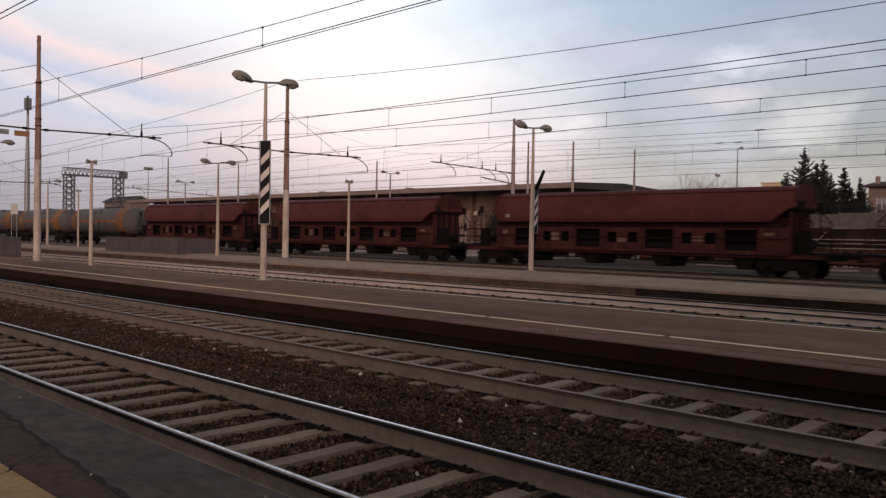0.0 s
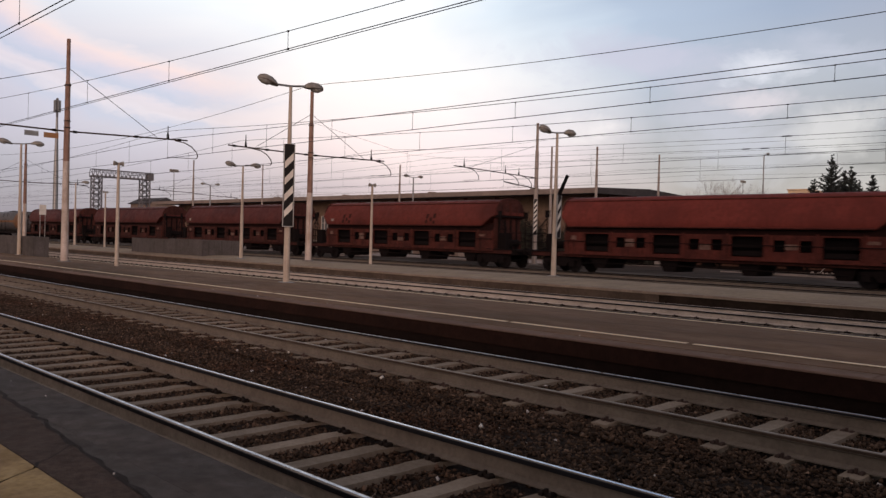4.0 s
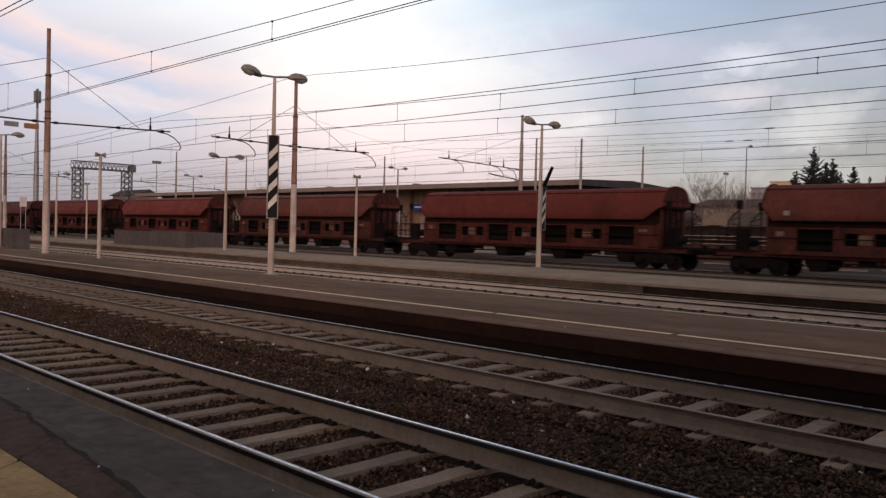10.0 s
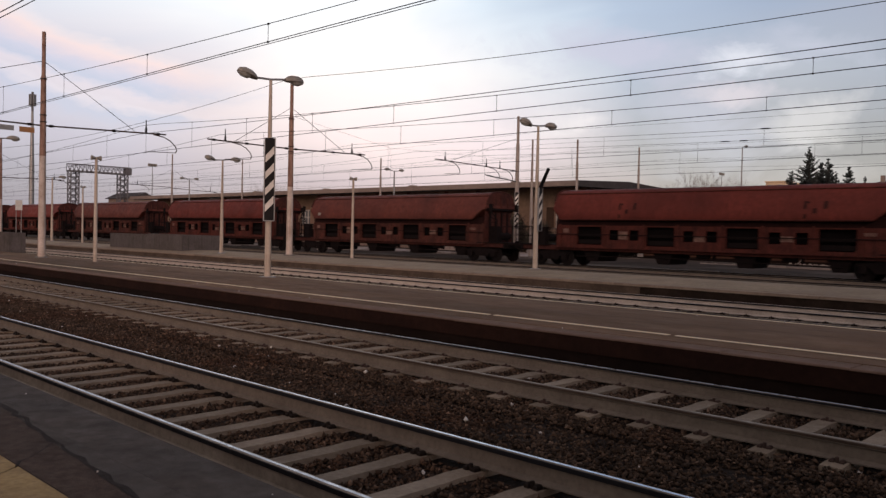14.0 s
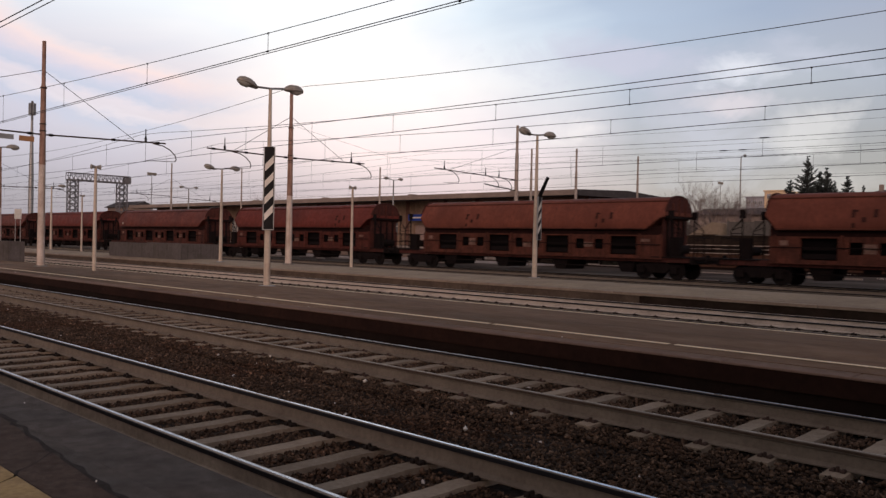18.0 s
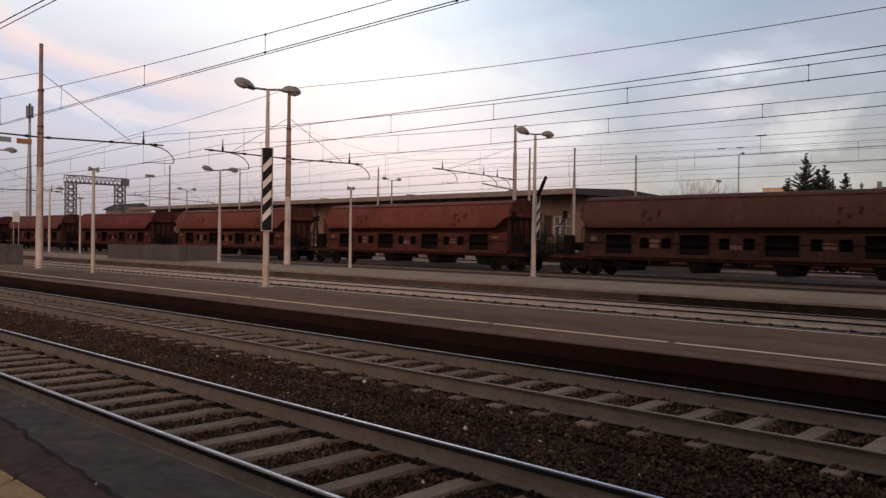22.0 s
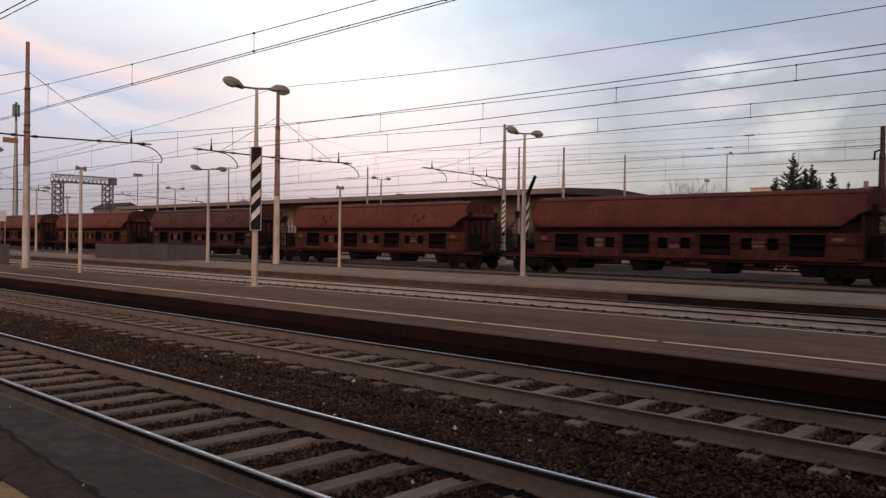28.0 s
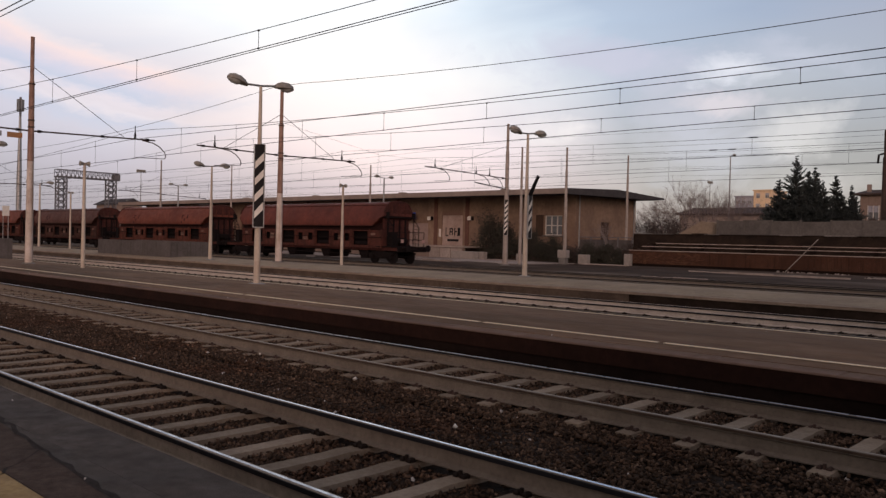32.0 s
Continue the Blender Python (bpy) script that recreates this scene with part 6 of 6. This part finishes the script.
def bare_tree(x, y, h, seed, label="leafless grey-brown tree with fine twigs", spread=0.55):
    rnd = random.Random(seed)
    base = thing("bare_tree", label, "tree", pose(x, y, 0.02), "bare trees")
    trunk, limbs, twigs = Solid(), Solid(), Solid()
    top = h * 0.38
    trunk.tube([(0, 0, -0.1), (rnd.uniform(-0.1, 0.1), 0, top)], [0.14 * h / 8, 0.09 * h / 8], 7)

    def grow(p, d, L, r, depth):
        q = p + d * L
        mid = p + d * L * 0.5 + Vector((rnd.uniform(-1, 1), rnd.uniform(-1, 1), rnd.uniform(-0.3, 0.6))) * L * 0.07
        (limbs if depth < 2 else twigs).tube([p, mid, q], [r, r * 0.8, r * 0.55], 5 if depth < 2 else 3, caps=False)
        if depth >= 5 or L < 0.22:
            return
        for _ in range(3 if depth else 4):
            nd = (d + Vector((rnd.uniform(-1, 1), rnd.uniform(-1, 1), rnd.uniform(-0.35, 0.75))) * spread * 1.35).normalized()
            grow(p + d * L * rnd.uniform(0.55, 1.0), nd, L * rnd.uniform(0.55, 0.8), r * 0.55, depth + 1)

    for _ in range(4):
        grow(Vector((0, 0, top * rnd.uniform(0.75, 1))), Vector((rnd.uniform(-1, 1), rnd.uniform(-1, 1), rnd.uniform(0.8, 1.6))).normalized(), h * 0.27, 0.052 * h / 8, 0)
    part("trunk", trunk, M["bark"], base)
    part("branchwork", limbs, M["twig"], base)
    part("crown", twigs, M["twig"], base, "open crown of fine bare twigs")


for i, (x, y, h) in enumerate(((-41.8, 82, 8.8), (-39.2, 80, 8.0), (-36.6, 84, 7.4), (-45.5, 84, 7.0), (-43.0, 78, 6.2), (-40.4, 83, 8.6), (-37.8, 81, 7.2), (-47.5, 86, 7.5), (-34.0, 86, 6.4), (-150, 100, 12), (-130, 95, 10), (-165, 110, 13), (-98, 88, 9))):
    bare_tree(x, y, h, 60 + i)
bare_tree(-36.1, 57.2, 3.9, 77, "small leafless bush-like tree before the shed")


def shrub(x, y, w, h, seed, label, mat="bush", n=900):
    rnd = random.Random(seed)
    base = thing("shrub", label, "shrub", pose(x, y, ground_height(y)), "shrubs")
    st, lv = Solid(), Solid()
    for _ in range(14):
        a, l = rnd.uniform(0, 6.28), rnd.uniform(0.3, 1.0)
        st.tube([(0, 0, -0.05), (math.cos(a) * w * 0.25 * l, math.sin(a) * w * 0.2 * l, h * 0.5 * l), (math.cos(a) * w * 0.5 * l, math.sin(a) * w * 0.4 * l, h * (0.55 + 0.45 * l))], [0.03, 0.02, 0.006], 4, caps=False)
    clumps = [(rnd.uniform(-0.5, 0.5) * w, rnd.uniform(-0.3, 0.3) * w * 0.6, rnd.uniform(0.12, 0.85) * h, rnd.uniform(0.10, 0.22) * w) for _ in range(16)]
    for k in range(n):
        cx, cy, cz, cr = clumps[k % 16]
        p = Vector((rnd.gauss(cx, cr * 0.6), rnd.gauss(cy, cr * 0.5), abs(rnd.gauss(cz * (1 - 0.5 * abs(cx) / w), cr * 0.6))))
        u = Vector((rnd.uniform(-1, 1), rnd.uniform(-1, 1), rnd.uniform(-1, 1))).normalized() * rnd.uniform(0.04, 0.10)
        v = u.orthogonal().normalized() * 0.035
        lv.add([p, p + u + v, p + u * 2, p + u - v], [(0, 1, 2, 3)])
    for _ in range(40):
        a, l = rnd.uniform(0, 6.28), rnd.uniform(0.4, 1.0)
        st.tube([(rnd.uniform(-0.3, 0.3) * w, 0, 0), (math.cos(a) * w * 0.5 * l, math.sin(a) * w * 0.3 * l, h * rnd.uniform(0.5, 1.15))], [0.02, 0.004], 3, caps=False)
    part("stemwork", st, M["bark"], base)
    part("foliage", lv, M[mat], base)


for i, (x, y, w, h) in enumerate(((-48.2, 56.6, 3.6, 4.3), (-46.3, 56.4, 3.0, 3.3), (-42.9, 56.4, 2.6, 2.6), (-41.2, 56.6, 2.8, 2.2), (-36.6, 55.6, 1.9, 1.5), (-35.2, 55.8, 2.0, 1.5))):
    shrub(x, y, w, h, 80 + i, "scruffy dark evergreen shrub growing along the shed wall", "bush", 5200)
for i, (x, y, w, h) in enumerate(((-38.5, 76, 6, 4.4), (-43, 77, 6, 5.0), (-38.6, 57.6, 2.4, 1.3), (-34.0, 58.2, 2.6, 1.7), (-40.6, 75.5, 5, 4.8), (-36.2, 80, 5, 4.2), (-34.5, 79, 5, 3.4), (-47, 78, 6, 4.0), (-41, 74, 5, 3.4), (-20.4, 73.4, 2.4, 5.4))):
    shrub(x, y, w, h, 90 + i, "tangle of dry winter scrub", "scrub", 5200)


def yard_slab(x0, x1, y, w, label):
    z = ground_height(y)
    base = thing("cable_duct", label, "cable duct", pose((x0 + x1) / 2, y, z), "cable ducts")
    n = max(2, int((x1 - x0) / 1.0))
    L = (x1 - x0) / n
    rnd = random.Random(int(-x0 * 7))
    laid = True
    for k in range(n):
        if rnd.random() < 0.17:
            laid = not laid
        if laid:
            h = 0.09 + rnd.uniform(-0.02, 0.03)
            part("cover_slab", Solid().box(-(x1 - x0) / 2 + L * k + 0.01, -w / 2, -0.06, -(x1 - x0) / 2 + L * (k + 1) - 0.01, w / 2, h), M["white_concrete"], base)


for x0, x1, y, w in ((-46, -30, 46.0, 0.35), (-47, -32, 53.6, 0.6), (-24, -20, 41.8, 0.16), (-24, -14.5, 47.6, 0.16), (-62, -48, 49.5, 0.28), (-75, -58, 44.2, 0.28)):
    yard_slab(x0, x1, y, w, "row of pale concrete cable duct covers in the yard")


# ---- far yard: gantry, tower and lamps ----
def lattice(s, p0, p1, w, n, r):
    """A square lattice girder."""
    p0, p1 = Vector(p0), Vector(p1)
    d = (p1 - p0).normalized()
    a = d.orthogonal().normalized() if abs(d.z) < 0.9 else Vector((1, 0, 0))
    if abs(d.z) < 0.9:
        a = Vector((0, 0, 1))
    b = d.cross(a).normalized()
    corners = [a * i * w / 2 + b * j * w / 2 for i, j in ((-1, -1), (-1, 1), (1, 1), (1, -1))]
    for c in corners:
        s.tube([p0 + c, p1 + c], r * 1.4, 4)
    for k in range(n):
        q0, q1 = p0.lerp(p1, k / n), p0.lerp(p1, (k + 1) / n)
        for i in range(4):
            s.tube([q0 + corners[i], q1 + corners[(i + 1) % 4]], r, 3, caps=False)
            s.tube([q0 + corners[i], q0 + corners[(i + 1) % 4]], r, 3, caps=False)


def build_gantry():
    base = thing("signal_gantry", "grey steel lattice signal gantry across the yard tracks", "gantry", pose(-120, 0, 0))
    for y in (46.2, 53.4):
        s = Solid()
        lattice(s, (0, y, 0.0), (0, y, 9.4), 1.15, 11, 0.07)
        part("leg", s, M["steel_grey"], base, "lattice leg")
    s = Solid()
    lattice(s, (0, 45.4, 9.95), (0, 54.5, 9.95), 0.95, 15, 0.045)
    b = part("beam", s, M["steel_grey"], base, "lattice beam with walkway")
    part("walkway", Solid().box(-0.6, 45.4, 9.3, 0.6, 54.5, 9.42), M["steel_grey"], b)
    part("cap_box", Solid().box(-0.5, 53.7, 9.43, 0.5, 54.6, 10.3), M["steel_grey"], b)


build_gantry()


def radio_tower():
    base = thing("radio_mast", "slender grey lattice radio mast with antennas at the top", "mast", pose(-148, 50, 0.05))
    part("shaft", Solid().tube([(0, 0, -0.1), (0, 0, 10.5), (0, 0, 21)], [0.46, 0.42, 0.18], 10), M["galv"], base, "tapered grey shaft", True)
    for k in range(6):
        a = k * 1.047
        cx, cy = math.cos(a) * 0.45, math.sin(a) * 0.45
        part("antenna", Solid().box(cx - 0.12, cy - 0.12, 21.8, cx + 0.12, cy + 0.12, 23.8), M["galv"], base, "pale panel antenna")
    part("top_pole", Solid().tube([(0, 0, 20.9), (0, 0, 24.2)], 0.2, 8), M["steel_grey"], base)


radio_tower()


def yard_light(x, y, top, label, double=True):
    z0 = ground_height(y)
    base = thing("yard_lamp", label, "lamp post", pose(x, y, z0), "yard lamps")
    h = top - z0
    part("post", Solid().tube([(0, 0, -0.05), (0, 0, h)], [0.11, 0.06], 8), M["galv"], base, "", True)
    if double:
        part("cross_arm", Solid().tube([(0, -0.6, h + 0.05), (0, 0, h), (0, 0.6, h + 0.05)], 0.035, 6), M["galv"], base)
        lamp_head(base, -0.55, h + 0.05, -1)
        lamp_head(base, 0.55, h + 0.05, 1)
    else:
        part("arm", Solid().tube([(0, 0, h), (0.1, 0.3, h + 0.15), (0.25, 0.7, h + 0.2)], 0.035, 6), M["galv"], base)
        lamp_head(base, 0.6, h + 0.15, 1)


yard_light(-55.4, 50, 7.2, "grey yard lamp with two lanterns")
yard_light(-38.4, 85, 11.5, "tall slender street lamp", False)
yard_light(-84, 45, 7.0, "grey yard lamp with two lanterns")


def flood_mast(x, y, top):
    base = thing("floodlight_mast", "tall thin mast with a cluster of floodlights", "lamp post", pose(x, y, 0.05), "floodlight masts")
    part("post", Solid().tube([(0, 0, -0.1), (0, 0, top)], [0.10, 0.05], 8), M["galv"], base)
    for k in (-1, 0, 1):
        part("floodlight", Solid().box(-0.18, k * 0.5 - 0.2, top - 0.3, 0.18, k * 0.5 + 0.2, top + 0.12), M["lamp_shell"], base, "boxy floodlight")


flood_mast(-124, 60, 11.5)
flood_mast(-66, 138, 13.2)


# ---- foreground stones ----
RUST_SPOTS = ((-11.35, 8.35), (-8.45, 8.5), (-14.2, 8.2))
def build_stones():
    rnd = np.random.default_rng(5)
    ico = np.array([(1, 0, 0), (-1, 0, 0), (0, 1, 0), (0, -1, 0), (0.2, 0.1, 0.8), (-0.1, -0.2, -0.8)], float)
    tri = np.array([(0, 2, 4), (2, 1, 4), (1, 3, 4), (3, 0, 4), (2, 0, 5), (1, 2, 5), (3, 1, 5), (0, 3, 5)])

    def scatter(name, n, xr, yr, size, mat, label, power=1.0, avoid=True, level=BED + 0.005):
        x = xr[1] - (xr[1] - xr[0]) * rnd.random(n) ** power
        y = rnd.uniform(*yr, n)
        z = np.full(n, level) + rnd.uniform(-0.01, 0.025, n)
        if avoid:
            keep = np.ones(n, bool)
            for yc, first in ((TRACKS[0], -8.989), (TRACKS[1], -8.897)):
                on = (np.abs((x - first + 0.3) % 0.6 - 0.3) < 0.115) & (np.abs(y - yc) < 1.02)
                keep &= ~on
                for s in (-1, 1):
                    keep &= np.abs(y - yc - s * GAUGE / 2) > 0.078
            x, y, z = x[keep], y[keep], z[keep]
        if avoid:
            z = z + np.where(y > 6.4, 0.028, 0.0) + np.where(y > 8.88, 0.012, 0.0)
        n = len(x)
        sc = rnd.uniform(size[0], size[1], (n, 1)) * rnd.uniform(0.65, 1.25, (n, 3))
        ang = rnd.uniform(0, 6.28, n)
        p = ico[None] * (1 + rnd.uniform(-0.35, 0.35, (n, 6, 3))) * sc[:, None] + rnd.uniform(-0.3, 0.3, (n, 6, 3)) * sc[:, None]
        tilt = rnd.uniform(-0.6, 0.6, n)
        c, s = np.cos(ang)[:, None], np.sin(ang)[:, None]
        ct, st = np.cos(tilt)[:, None], np.sin(tilt)[:, None]
        px, pz = p[..., 0] * ct - p[..., 2] * st, p[..., 0] * st + p[..., 2] * ct
        q = np.stack((px * c - p[..., 1] * s + x[:, None], px * s + p[..., 1] * c + y[:, None], pz + z[:, None]), -1)
        me = bpy.data.meshes.new(name)
        f = (tri[None] + 6 * np.arange(n)[:, None, None]).reshape(-1, 3)
        me.vertices.add(n * 6)
        me.vertices.foreach_set("co", q.reshape(-1))
        me.loops.add(f.size)
        me.loops.foreach_set("vertex_index", f.reshape(-1).astype(np.int32))
        me.polygons.add(len(f))
        me.polygons.foreach_set("loop_start", np.arange(0, f.size, 3, dtype=np.int32))
        me.update(calc_edges=True)
        me.materials.append(mat)
        tagged(new(name, me), label, "ballast", kind="stuff")

    scatter("ballast_stones", 290000, (-26, 1), (2.6, 9.45), (0.010, 0.029), M["stone"], "dark brown crushed ballast stones between the rails", 0.75)
    for k, (px, py) in enumerate(RUST_SPOTS):
        scatter("rusty_stones", 900, (px - 0.22, px + 0.22), (py - 0.35, py + 0.35), (0.014, 0.032), M["rusty_stone"], "rust-stained stones between the rails", avoid=False)
    scatter("dock_rubble", 45, (-21.5, -17), (54.5, 55.8), (0.03, 0.12), M["white_concrete"], "pale rubble at the foot of the brick dock", 1.0, False, ground_height(55))
    scatter("yard_rubble", 60, (-14.6, -13.0), (50.0, 51.2), (0.04, 0.12), M["white_concrete"], "small heap of pale rubble in the yard", 1.0, False, ground_height(47))
    scatter("pale_pebbles", 420, (-30, 0), (2.7, 9.3), (0.012, 0.030), M["pale_stone"], "scattered pale stones on the ballast", 0.9)
    for px, py in ((-7.24, 7.20), (-6.96, 7.24), (-10.54, 7.05), (-5.32, 5.81), (-8.0, 6.78)):
        scatter("white_stone", 1, (px - 0.01, px + 0.01), (py - 0.01, py + 0.01), (0.030, 0.040), M["white"], "single white stone lying on the ballast", 1.0, False, BED + 0.06)

    scatter("platform_grit", 7, (-14, -2), (1.7, 2.45), (0.004, 0.010), M["pale_stone"], "scattered grit on the platform", 1.0, False, 0.262)
    scatter("platform_grit", 90, (-30, -3), (9.6, 13.8), (0.008, 0.016), M["pale_stone"], "scattered grit on the platform", 1.0, False, 0.262)


build_stones()


# ---- movement of the train ----
def train_front(t):
    u = (t - 16.0) / 16.0
    return 84.196 - 129.302 * u + 5.374 * u ** 2 - 4.861 * u ** 3 + 4.859 * u ** 4


def motions():
    times = [0.5 * k for k in range(65)]
    for k, w in enumerate(HOPPERS):
        walk(w, [(t, pose(train_front(t) - 8.95 - k * PITCH, TRAIN_Y, 0)) for t in times])
    lead = 8.95 + (len(HOPPERS) - 1) * PITCH + PITCH / 2
    for k, w in enumerate(TANKS):
        walk(w, [(t, pose(train_front(t) - lead - 8.25 - k * 16.5, TRAIN_Y, 0)) for t in times])
    # every wheelset turns with the way run
    turned = {}
    spin = [(k / 15.0, train_front(k / 15.0)) for k in range(481)]
    for w in HOPPERS + TANKS:
        for o in w.children_recursive:
            if o.name.startswith("wheelset"):
                key = round(o.location.x, 2)
                if key not in turned:
                    x0 = o.location.x
                    walk(o, [(t, pose(x0, 0, WHEEL_R) @ Matrix.Rotation((x - spin[0][1]) / WHEEL_R, 4, "Y")) for t, x in spin])
                    turned[key] = o
                else:
                    src = turned[key]
                    o.rotation_mode = "QUATERNION"
                    o.animation_data_create()
                    o.animation_data.action = src.animation_data.action
                    o.animation_data.action_slot = src.animation_data.action_slot


motions()
